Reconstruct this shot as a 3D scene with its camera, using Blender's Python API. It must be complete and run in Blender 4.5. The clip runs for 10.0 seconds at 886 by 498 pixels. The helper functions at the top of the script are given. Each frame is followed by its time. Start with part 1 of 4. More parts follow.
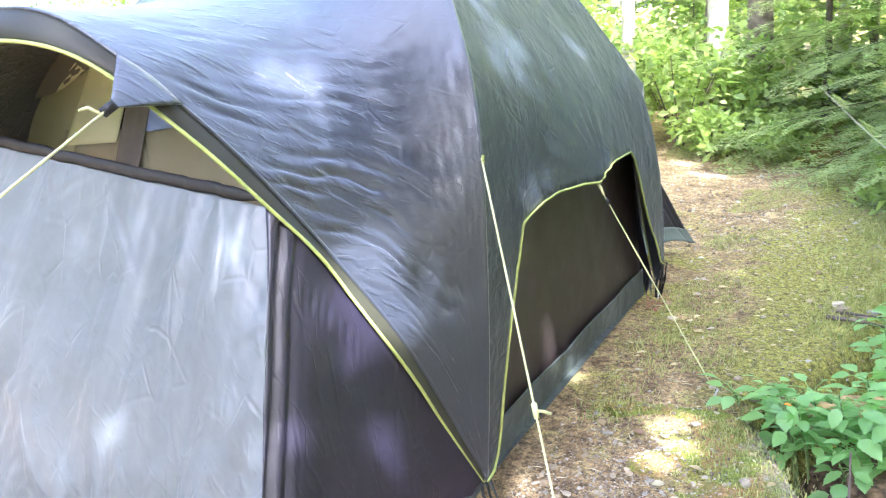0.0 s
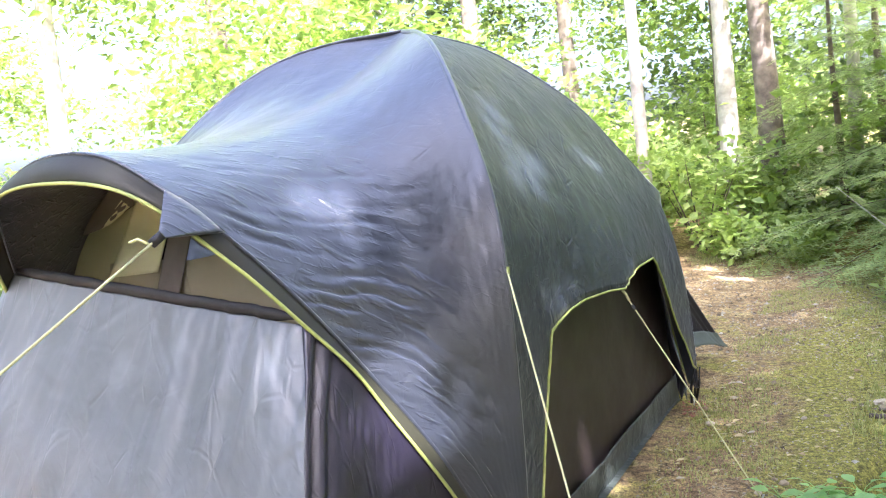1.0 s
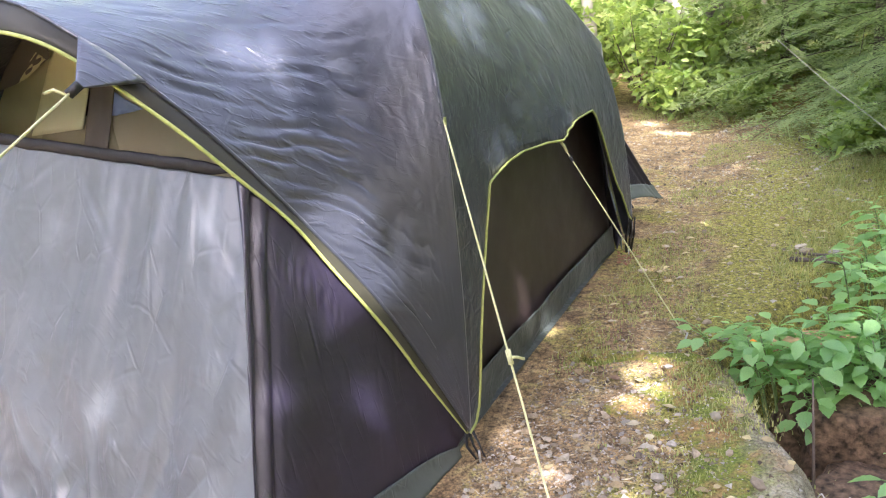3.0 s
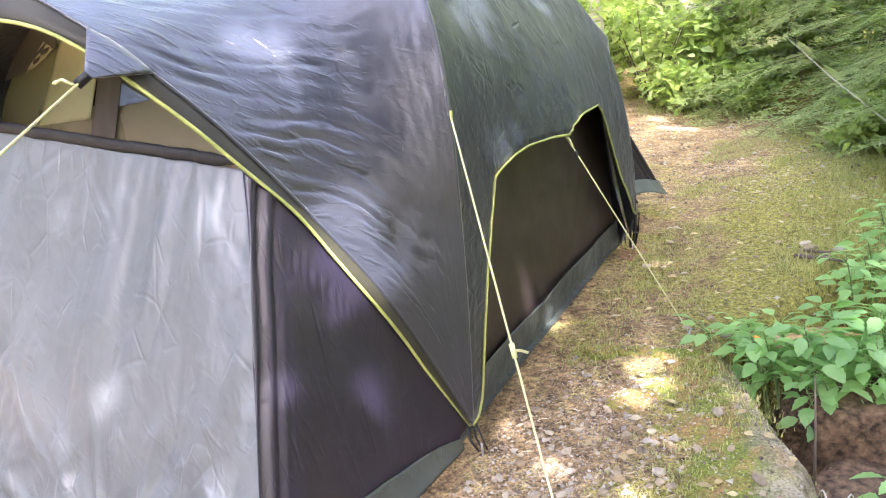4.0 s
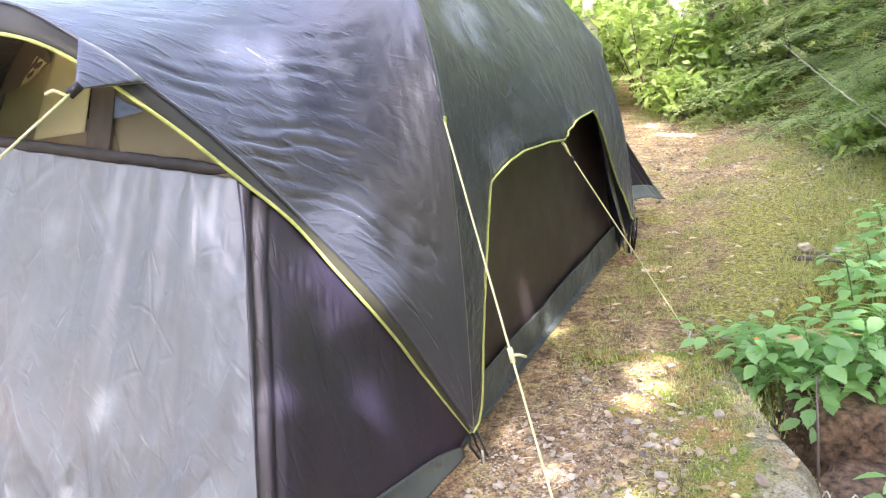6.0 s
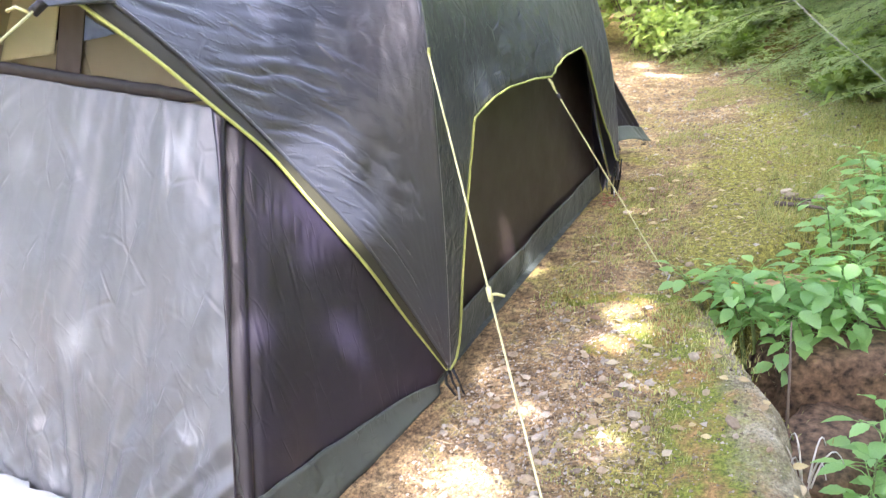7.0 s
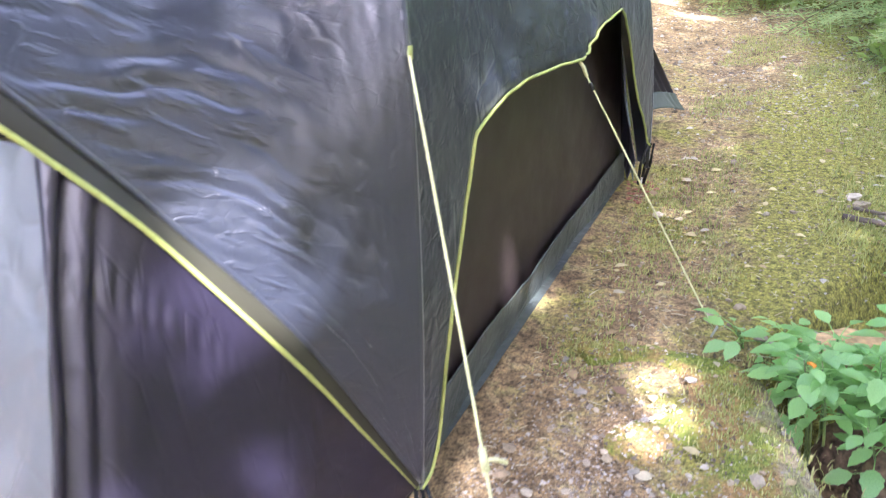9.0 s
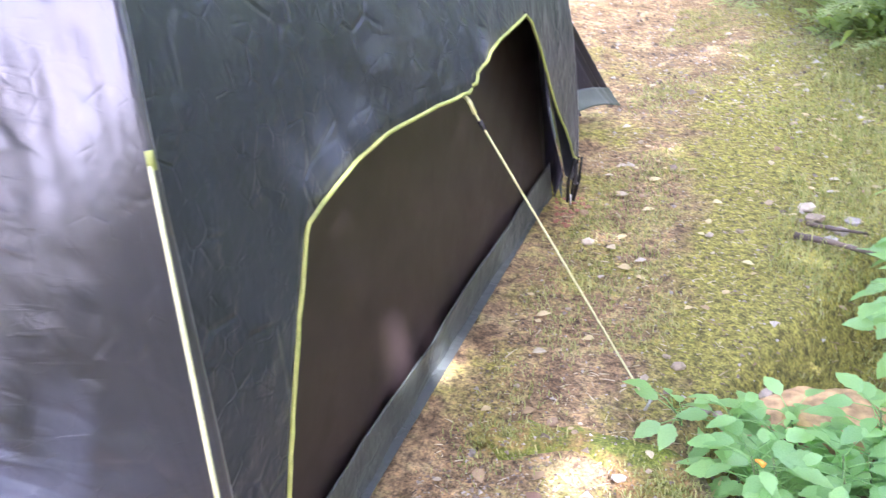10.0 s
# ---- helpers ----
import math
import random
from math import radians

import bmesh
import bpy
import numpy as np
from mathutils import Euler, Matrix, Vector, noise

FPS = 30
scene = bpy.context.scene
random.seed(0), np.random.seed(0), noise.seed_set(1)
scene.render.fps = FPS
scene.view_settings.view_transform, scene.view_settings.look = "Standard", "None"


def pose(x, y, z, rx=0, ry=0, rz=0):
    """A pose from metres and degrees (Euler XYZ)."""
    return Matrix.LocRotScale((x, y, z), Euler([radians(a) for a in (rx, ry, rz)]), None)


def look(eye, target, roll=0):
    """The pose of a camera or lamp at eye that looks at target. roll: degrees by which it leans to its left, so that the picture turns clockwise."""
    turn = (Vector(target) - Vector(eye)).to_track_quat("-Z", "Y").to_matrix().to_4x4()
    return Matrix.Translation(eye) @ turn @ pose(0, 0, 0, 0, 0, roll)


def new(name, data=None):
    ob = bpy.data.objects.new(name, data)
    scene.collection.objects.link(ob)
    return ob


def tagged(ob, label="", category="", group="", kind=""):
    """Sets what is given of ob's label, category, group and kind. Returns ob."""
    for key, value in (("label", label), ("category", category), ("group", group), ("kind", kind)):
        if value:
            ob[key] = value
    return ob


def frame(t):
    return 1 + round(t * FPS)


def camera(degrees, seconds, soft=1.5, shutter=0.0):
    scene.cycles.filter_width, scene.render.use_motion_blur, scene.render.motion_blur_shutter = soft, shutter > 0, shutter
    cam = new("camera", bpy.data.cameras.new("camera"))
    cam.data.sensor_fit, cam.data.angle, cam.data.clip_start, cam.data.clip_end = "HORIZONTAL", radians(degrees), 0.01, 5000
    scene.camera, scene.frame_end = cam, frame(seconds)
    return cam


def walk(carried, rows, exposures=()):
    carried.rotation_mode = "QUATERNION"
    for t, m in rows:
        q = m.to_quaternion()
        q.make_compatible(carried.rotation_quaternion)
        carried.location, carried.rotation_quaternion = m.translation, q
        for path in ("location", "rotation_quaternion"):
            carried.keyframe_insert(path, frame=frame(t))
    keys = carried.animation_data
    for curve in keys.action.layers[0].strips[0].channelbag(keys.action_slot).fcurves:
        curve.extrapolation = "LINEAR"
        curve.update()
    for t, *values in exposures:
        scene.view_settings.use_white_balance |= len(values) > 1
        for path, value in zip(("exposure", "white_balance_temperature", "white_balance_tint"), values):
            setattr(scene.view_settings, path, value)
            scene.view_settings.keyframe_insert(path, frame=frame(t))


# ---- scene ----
from mathutils.bvhtree import BVHTree
cam = camera(60.5, 10.0, soft=1.2, shutter=0.3)
PATH = [
    (0, (0.967, -1.913, 1.43), (0.013, -0.227, 0.93), -4.2),
    (0.5, (0.987, -1.957, 1.422), (0.054, -0.236, 1.012), -6.9),
    (1, (1.0, -1.982, 1.427), (-0.016, -0.27, 1.238), -7.1),
    (1.5, (1.016, -1.983, 1.43), (0.057, -0.251, 1.144), -6.8),
    (2, (1.028, -1.982, 1.412), (0.076, -0.279, 0.977), -7.4),
    (2.5, (1.026, -1.976, 1.393), (0.118, -0.274, 0.866), -7.9),
    (4, (1.023, -1.986, 1.397), (0.115, -0.3, 0.821), -7.1),
    (4.5, (1.028, -1.988, 1.395), (0.114, -0.299, 0.837), -7.5),
    (5, (1.03, -1.989, 1.398), (0.092, -0.311, 0.848), -7.5),
    (5.2, (1.024, -1.992, 1.389), (0.065, -0.318, 0.864), -7.8),
    (6.3, (1.036, -1.977, 1.375), (0.167, -0.272, 0.794), -7.9),
    (6.5, (1.046, -1.987, 1.384), (0.202, -0.287, 0.755), -7.7),
    (7, (1.022, -1.948, 1.364), (0.159, -0.288, 0.657), -6.5),
    (7.5, (0.984, -1.84, 1.346), (0.061, -0.28, 0.502), -8.0),
    (8, (0.783, -1.554, 1.337), (-0.009, 0.042, 0.43), -5.9),
    (8.5, (0.67, -1.38, 1.429), (-0.134, 0.167, 0.448), -6.4),
    (9, (0.681, -1.156, 1.442), (-0.138, 0.419, 0.521), -3.6),
    (9.5, (0.722, -0.784, 1.49), (-0.146, 0.764, 0.568), -5.3),
    (10, (0.692, -0.576, 1.47), (-0.037, 0.994, 0.469), -5.6),
]
LOOK = [(0.0, 3.70, 5350, 15), (1.0, 3.15, 5600, 20), (2.5, 2.98, 5850, 22), (4.0, 3.43, 5900, 22), (5.0, 3.45, 5900, 23), (7.0, 3.46, 5850, 22), (8.5, 3.43, 5700, 23), (9.2, 3.60, 5400, 26), (10.0, 3.82, 5400, 33)]
walk(cam, [(t, look(eye, target, roll)) for t, eye, target, roll in PATH], LOOK)

# ---- light ----
TO_SUN = Vector((0.487, -0.443, 0.753)).normalized()
world = bpy.data.worlds.new("sky")
scene.world = world
world.use_nodes = True
wn, wl = world.node_tree.nodes, world.node_tree.links
sky = wn.new("ShaderNodeTexSky")
sky.sky_type, sky.sun_disc = "NISHITA", False
sky.sun_elevation = math.asin(TO_SUN.z)
sky.sun_rotation = math.atan2(TO_SUN.x, TO_SUN.y)
sky.air_density, sky.dust_density, sky.ozone_density = 0.9, 9.0, 0.3
wl.new(sky.outputs["Color"], wn["Background"].inputs["Color"])
wn["Background"].inputs["Strength"].default_value = 0.15
sun_lamp = bpy.data.lights.new("sun", "SUN")
sun_lamp.energy, sun_lamp.angle, sun_lamp.color = 3.2, radians(0.53), (1.0, 0.95, 0.86)
sun = new("sun", sun_lamp)
sun.matrix_world = look(TO_SUN * 30, (0, 0, 0))


# ---- helpers of this scene ----
def part(name, bm, material, parent=None, label="", smooth=True):
    me = bpy.data.meshes.new(name)
    bm.to_mesh(me)
    bm.free()
    me.materials.append(material)
    if smooth:
        me.shade_smooth()
    ob = new(name, me)
    ob.parent = parent
    if label:
        tagged(ob, label)
    return ob


def thing(name, label, category, group="", kind="", at=(0, 0, 0)):
    ob = new(name)
    ob.location = at
    ob.empty_display_size = 0.1
    return tagged(ob, label, category, group, kind)


def grid(fn, nu, nv, keep=None):
    """A sheet fn(u, v) over the unit square."""
    bm = bmesh.new()
    vs = [[bm.verts.new(fn(i / nu, j / nv)) for j in range(nv + 1)] for i in range(nu + 1)]
    for i in range(nu):
        for j in range(nv):
            if keep is None or keep((i + 0.5) / nu, (j + 0.5) / nv):
                bm.faces.new((vs[i][j], vs[i + 1][j], vs[i + 1][j + 1], vs[i][j + 1]))
    return bm


def tube(points, radius, sides=8, taper=1.0, bm=None, flat=1.0):
    """A round cord or stem along points; taper: the end's radius as a share of the start's."""
    bm = bm or bmesh.new()
    pts = [Vector(p) for p in points]
    rings = []
    for i, p in enumerate(pts):
        ahead = (pts[min(i + 1, len(pts) - 1)] - pts[max(i - 1, 0)]).normalized()
        side = ahead.cross(Vector((0.13, 0.07, 1)))
        side = side.normalized() if side.length > 1e-3 else Vector((1, 0, 0))
        up = side.cross(ahead).normalized()
        r = radius * (1 + (taper - 1) * i / max(1, len(pts) - 1))
        rings.append([bm.verts.new(p + r * (math.cos(a) * side + flat * math.sin(a) * up)) for a in (2 * math.pi * k / sides for k in range(sides))])
    for a, b in zip(rings, rings[1:]):
        for k in range(sides):
            bm.faces.new((a[k], a[(k + 1) % sides], b[(k + 1) % sides], b[k]))
    bm.faces.new(rings[0][::-1])
    bm.faces.new(rings[-1])
    return bm


def spline(points):
    """A smooth curve through points, as a function of 0..1 by length."""
    p = [np.array(q, float) for q in points]
    p = [2 * p[0] - p[1], *p, 2 * p[-1] - p[-2]]
    out = []
    for a, b, c, d in zip(p, p[1:], p[2:], p[3:]):
        for k in range(12):
            t = k / 12
            out.append(0.5 * (2 * b + (c - a) * t + (2 * a - 5 * b + 4 * c - d) * t**2 + (3 * b - a - 3 * c + d) * t**3))
    out.append(p[-2])
    out = np.array(out)
    run = np.r_[0, np.cumsum(np.linalg.norm(np.diff(out, axis=0), axis=1))]
    run /= run[-1]
    return lambda t: np.array([np.interp(t, run, out[:, n]) for n in range(out.shape[1])])


def solidify(ob, thickness):
    mod = ob.modifiers.new("cloth", "SOLIDIFY")
    mod.thickness, mod.offset = thickness, -1
    return ob


def smoothstep(a, b, x):
    t = min(1.0, max(0.0, (x - a) / (b - a)))
    return t * t * (3 - 2 * t)


# ---- materials ----
def material(name):
    m = bpy.data.materials.new(name)
    m.use_nodes = True
    n, l = m.node_tree.nodes, m.node_tree.links
    return m, n, l, n["Principled BSDF"]


def noise_tex(n, l, scale, detail=4.0, rough=0.55, stretch=None, distortion=0.0):
    tc = n.new("ShaderNodeTexCoord")
    t = n.new("ShaderNodeTexNoise")
    t.inputs["Scale"].default_value, t.inputs["Detail"].default_value = scale, detail
    t.inputs["Roughness"].default_value, t.inputs["Distortion"].default_value = rough, distortion
    if stretch:
        mp = n.new("ShaderNodeMapping")
        mp.inputs["Scale"].default_value = stretch
        l.new(tc.outputs["Object"], mp.inputs["Vector"])
        l.new(mp.outputs["Vector"], t.inputs["Vector"])
    else:
        l.new(tc.outputs["Object"], t.inputs["Vector"])
    return t.outputs["Fac"]


def ramp(n, l, fac, stops):
    r = n.new("ShaderNodeValToRGB")
    e = r.color_ramp.elements
    while len(e) < len(stops):
        e.new(0.5)
    for el, (p, c) in zip(e, stops):
        el.position, el.color = p, (*c, 1)
    l.new(fac, r.inputs["Fac"])
    return r.outputs["Color"]


def mix(n, l, fac, a, b, kind="MIX"):
    m = n.new("ShaderNodeMix")
    m.data_type, m.blend_type = "RGBA", kind
    for sock, v in ((m.inputs["Factor"], fac), (m.inputs["A"], a), (m.inputs["B"], b)):
        if isinstance(v, (int, float)):
            sock.default_value = v
        elif isinstance(v, tuple):
            sock.default_value = (*v, 1)
        else:
            l.new(v, sock)
    return m.outputs["Result"]


def bump(n, l, bsdf, height, strength, distance=0.01, before=None):
    b = n.new("ShaderNodeBump")
    b.inputs["Strength"].default_value, b.inputs["Distance"].default_value = strength, distance
    l.new(height, b.inputs["Height"])
    if before:
        l.new(before, b.inputs["Normal"])
    l.new(b.outputs["Normal"], bsdf.inputs["Normal"])
    return b.outputs["Normal"]


def cloth(name, dark, light, rough, wrinkle=0.5, crease_scale=7.0, stretch=(1, 1, 1), through_light=0.0, spec=0.5, creases=0.0, crease_at=5.0, coat=0.0, sheen=0.0, folds=None, fold_size=1.0, fade=()):
    """Coated nylon: soft creases, fine weave, uneven dusty sheen."""
    m, n, l, b = material(name)
    c = ramp(n, l, noise_tex(n, l, 3.0, 5), [(0.3, dark), (0.7, light)])
    l.new(c, b.inputs["Base Color"])
    rr = n.new("ShaderNodeMapRange")
    rr.inputs["To Min"].default_value, rr.inputs["To Max"].default_value = rough - 0.1, rough + 0.12
    l.new(noise_tex(n, l, 9.0, 4), rr.inputs["Value"])
    l.new(rr.outputs["Result"], b.inputs["Roughness"])
    b.inputs["Specular IOR Level"].default_value = spec
    first = bump(n, l, b, noise_tex(n, l, crease_scale, 3, 0.5, stretch, 1.2), wrinkle, 0.012)
    second = bump(n, l, b, noise_tex(n, l, crease_scale * 5, 2, 0.5, stretch, 0.6), wrinkle * 0.5, 0.003, first)
    if creases:
        # sharp, broken fold lines
        for k, sc in enumerate((crease_at, crease_at * 2.7)):
            tc = n.new("ShaderNodeTexCoord")
            mp = n.new("ShaderNodeMapping")
            mp.inputs["Scale"].default_value = stretch
            mp.inputs["Rotation"].default_value = (0.3 + k, 0.5, 0.2 + 0.7 * k)
            l.new(tc.outputs["Object"], mp.inputs["Vector"])
            cells = n.new("ShaderNodeTexVoronoi")
            cells.feature = "DISTANCE_TO_EDGE"
            cells.inputs["Scale"].default_value = sc
            l.new(mp.outputs["Vector"], cells.inputs["Vector"])
            edge = n.new("ShaderNodeMapRange")
            edge.interpolation_type = "SMOOTHSTEP"
            edge.inputs["From Max"].default_value = 0.07
            l.new(cells.outputs["Distance"], edge.inputs["Value"])
            gate = n.new("ShaderNodeMapRange")
            gate.inputs["From Min"].default_value, gate.inputs["From Max"].default_value = 0.48, 0.66
            l.new(noise_tex(n, l, sc * 0.8 + 1.3, 2), gate.inputs["Value"])
            both_ = n.new("ShaderNodeMath")
            both_.operation = "MULTIPLY"
            l.new(edge.outputs["Result"], both_.inputs[0])
            l.new(gate.outputs["Result"], both_.inputs[1])
            second = bump(n, l, b, both_.outputs[0], creases, 0.006 / (k + 1), second)
    if folds:
        # tension wrinkles, drawn out along one direction
        for k, (size, deep) in enumerate(((26.0, 0.010), (60.0, 0.005))):
            tc = n.new("ShaderNodeTexCoord")
            mp = n.new("ShaderNodeMapping")
            mp.vector_type = "TEXTURE"
            mp.inputs["Rotation"].default_value = (Vector(folds) + Vector((0.30 * k, 0.12 * k, 0.25 * k))).to_track_quat("X", "Z").to_euler()
            mp.inputs["Scale"].default_value = (5, 1, 1)
            l.new(tc.outputs["Object"], mp.inputs["Vector"])
            t = n.new("ShaderNodeTexNoise")
            t.inputs["Scale"].default_value, t.inputs["Detail"].default_value, t.inputs["Distortion"].default_value = size * fold_size, 2.0, 0.5
            l.new(mp.outputs["Vector"], t.inputs["Vector"])
            sharp = n.new("ShaderNodeMapRange")
            sharp.interpolation_type = "SMOOTHSTEP"
            sharp.inputs["From Min"].default_value, sharp.inputs["From Max"].default_value = 0.54, 0.76
            l.new(t.outputs["Fac"], sharp.inputs["Value"])
            # they die out along the given axes
            xyz = n.new("ShaderNodeSeparateXYZ")
            l.new(tc.outputs["Object"], xyz.inputs["Vector"])
            height = sharp.outputs["Result"]
            for axis_name, none, full in fade:
                less = n.new("ShaderNodeMapRange")
                less.inputs["From Min"].default_value, less.inputs["From Max"].default_value = none, full
                l.new(xyz.outputs[axis_name], less.inputs["Value"])
                both_ = n.new("ShaderNodeMath")
                both_.operation = "MULTIPLY"
                l.new(height, both_.inputs[0])
                l.new(less.outputs["Result"], both_.inputs[1])
                height = both_.outputs[0]
            second = bump(n, l, b, height, 0.6 - 0.15 * k, deep, second)
    bump(n, l, b, noise_tex(n, l, 900, 1), 0.15, 0.0006, second)
    b.inputs["Sheen Weight"].default_value, b.inputs["Sheen Roughness"].default_value = sheen, 0.35
    b.inputs["Coat Weight"].default_value, b.inputs["Coat Roughness"].default_value = coat, rough * 0.85
    if through_light:
        t = n.new("ShaderNodeBsdfTranslucent")
        l.new(c, t.inputs["Color"])
        s = n.new("ShaderNodeMixShader")
        s.inputs["Fac"].default_value = through_light
        l.new(b.outputs["BSDF"], s.inputs[1])
        l.new(t.outputs["BSDF"], s.inputs[2])
        l.new(s.outputs["Shader"], n["Material Output"].inputs["Surface"])
    return m


def leafy(name, a, b_, glow=0.45, rough=0.45, island=True):
    """Leaves: green varied from leaf to leaf, light shining through."""
    m, n, l, b = material(name)
    g = n.new("ShaderNodeNewGeometry")
    info = n.new("ShaderNodeObjectInfo")
    c = ramp(n, l, g.outputs["Random Per Island"] if island else info.outputs["Random"], [(0.0, a), (1.0, b_)])
    c = mix(n, l, 0.35, c, ramp(n, l, noise_tex(n, l, 30, 3), [(0.3, a), (0.7, b_)]))
    l.new(c, b.inputs["Base Color"])
    b.inputs["Roughness"].default_value = rough
    t = n.new("ShaderNodeBsdfTranslucent")
    tint = mix(n, l, 1.0, c, (1.5, 1.6, 0.8), "MULTIPLY")
    l.new(tint, t.inputs["Color"])
    s = n.new("ShaderNodeMixShader")
    s.inputs["Fac"].default_value = glow
    l.new(b.outputs["BSDF"], s.inputs[1])
    l.new(t.outputs["BSDF"], s.inputs[2])
    l.new(s.outputs["Shader"], n["Material Output"].inputs["Surface"])
    return m


def plain(name, color, rough=0.5, metal=0.0, vary=0.25, scale=20.0, relief=0.2):
    m, n, l, b = material(name)
    lo = tuple(v * (1 - vary) for v in color)
    hi = tuple(min(1, v * (1 + vary)) for v in color)
    l.new(ramp(n, l, noise_tex(n, l, scale, 5), [(0.3, lo), (0.7, hi)]), b.inputs["Base Color"])
    b.inputs["Roughness"].default_value, b.inputs["Metallic"].default_value = rough, metal
    bump(n, l, b, noise_tex(n, l, scale * 4, 4), relief, 0.004)
    return m


FLY = cloth("charcoal_nylon", (0.015, 0.018, 0.029), (0.024, 0.028, 0.043), 0.36, 0.25, spec=0.8, creases=0.2, crease_at=9.0, coat=0.6, sheen=0.5, folds=(0.455, 0.607, -0.65), fade=(("X", -0.05, -0.20), ("Y", 0.16, -0.10)))
SIDE = cloth("slate_charcoal_nylon", (0.017, 0.022, 0.032), (0.027, 0.034, 0.048), 0.38, 0.45, spec=0.3, creases=0.6, crease_at=7.0, coat=0.12, sheen=0.12)
BROW = cloth("olive_brown_nylon", (0.030, 0.029, 0.018), (0.045, 0.043, 0.028), 0.5, 0.3, 4.0, spec=0.4, through_light=0.15)
VESTIBULE = cloth("dark_nylon", (0.011, 0.009, 0.019), (0.018, 0.0145, 0.030), 0.36, 0.3, 3.0, (2.0, 2.0, 0.35), spec=0.5, creases=0.4, crease_at=4.0, coat=0.3)
INNER = cloth("brown_black_nylon", (0.018, 0.012, 0.011), (0.027, 0.019, 0.017), 0.45, 0.25, 3.0, spec=0.5)
GREY = cloth("silver_grey_nylon", (0.156, 0.170, 0.182), (0.208, 0.224, 0.240), 0.34, 0.7, 3.0, (1.8, 1.8, 0.6), spec=0.6, creases=0.7, crease_at=2.6, coat=0.3, through_light=0.3, folds=(0.25, 0.0, -1.0), fold_size=0.5, fade=(("Z", 1.0, 0.30),))
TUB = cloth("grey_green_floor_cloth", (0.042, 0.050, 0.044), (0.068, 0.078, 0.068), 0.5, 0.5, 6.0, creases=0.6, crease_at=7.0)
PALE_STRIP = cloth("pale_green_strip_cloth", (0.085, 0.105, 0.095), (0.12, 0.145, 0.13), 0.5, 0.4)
PALE_TUB = cloth("pale_floor_cloth", (0.22, 0.24, 0.24), (0.28, 0.30, 0.30), 0.5, 0.4)
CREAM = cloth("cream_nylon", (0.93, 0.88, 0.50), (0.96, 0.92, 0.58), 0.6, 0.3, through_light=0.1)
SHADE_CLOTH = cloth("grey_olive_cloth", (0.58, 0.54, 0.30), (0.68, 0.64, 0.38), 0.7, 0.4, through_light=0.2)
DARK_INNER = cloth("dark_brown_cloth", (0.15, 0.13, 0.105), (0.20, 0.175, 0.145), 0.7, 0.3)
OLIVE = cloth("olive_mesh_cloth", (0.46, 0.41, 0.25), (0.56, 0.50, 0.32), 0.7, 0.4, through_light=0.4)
# the sky showing through the inner tent's mesh, given as a cloth colour
SKYBLUE = cloth("sky_coloured_nylon", (0.30, 0.38, 0.62), (0.40, 0.48, 0.72), 0.6, 0.2)
PIPING = plain("lime_piping", (0.36, 0.40, 0.11), 0.55, vary=0.15, scale=60)
CORD = plain("lime_cord", (0.58, 0.58, 0.29), 0.6, vary=0.2, scale=200)
WEBBING = plain("black_webbing", (0.012, 0.012, 0.013), 0.6, scale=120)
STEEL = plain("tent_peg_steel", (0.5, 0.5, 0.5), 0.3, 1.0)
BARK = plain("grey_bark", (0.17, 0.135, 0.105), 0.9, vary=0.5, scale=9, relief=0.9)
PALE_BARK = plain("pale_bark", (0.42, 0.38, 0.33), 0.85, vary=0.4, scale=6, relief=0.6)
BARE = plain("bare_wood", (0.42, 0.38, 0.32), 0.8, vary=0.3)
TWIG = plain("twig_bark", (0.13, 0.10, 0.075), 0.85, vary=0.3)
LEAF = leafy("jewelweed_leaf", (0.17, 0.33, 0.10), (0.34, 0.54, 0.21), 0.40, 0.4, island=False)
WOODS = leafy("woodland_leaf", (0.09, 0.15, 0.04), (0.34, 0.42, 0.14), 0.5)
# darker copy of the woodland leaf, with the wood's shade in its colour
DARK_WOODS = leafy("shade_darkened_woodland_leaf", (0.045, 0.07, 0.03), (0.13, 0.17, 0.08), 0.4)
CANOPY = leafy("canopy_leaf", (0.03, 0.07, 0.01), (0.08, 0.13, 0.02), 0.12)
NEEDLE = leafy("hemlock_needle", (0.15, 0.22, 0.085), (0.46, 0.52, 0.25), 0.40, 0.5)
GRASS = leafy("grass_blade", (0.17, 0.22, 0.05), (0.50, 0.46, 0.22), 0.3)


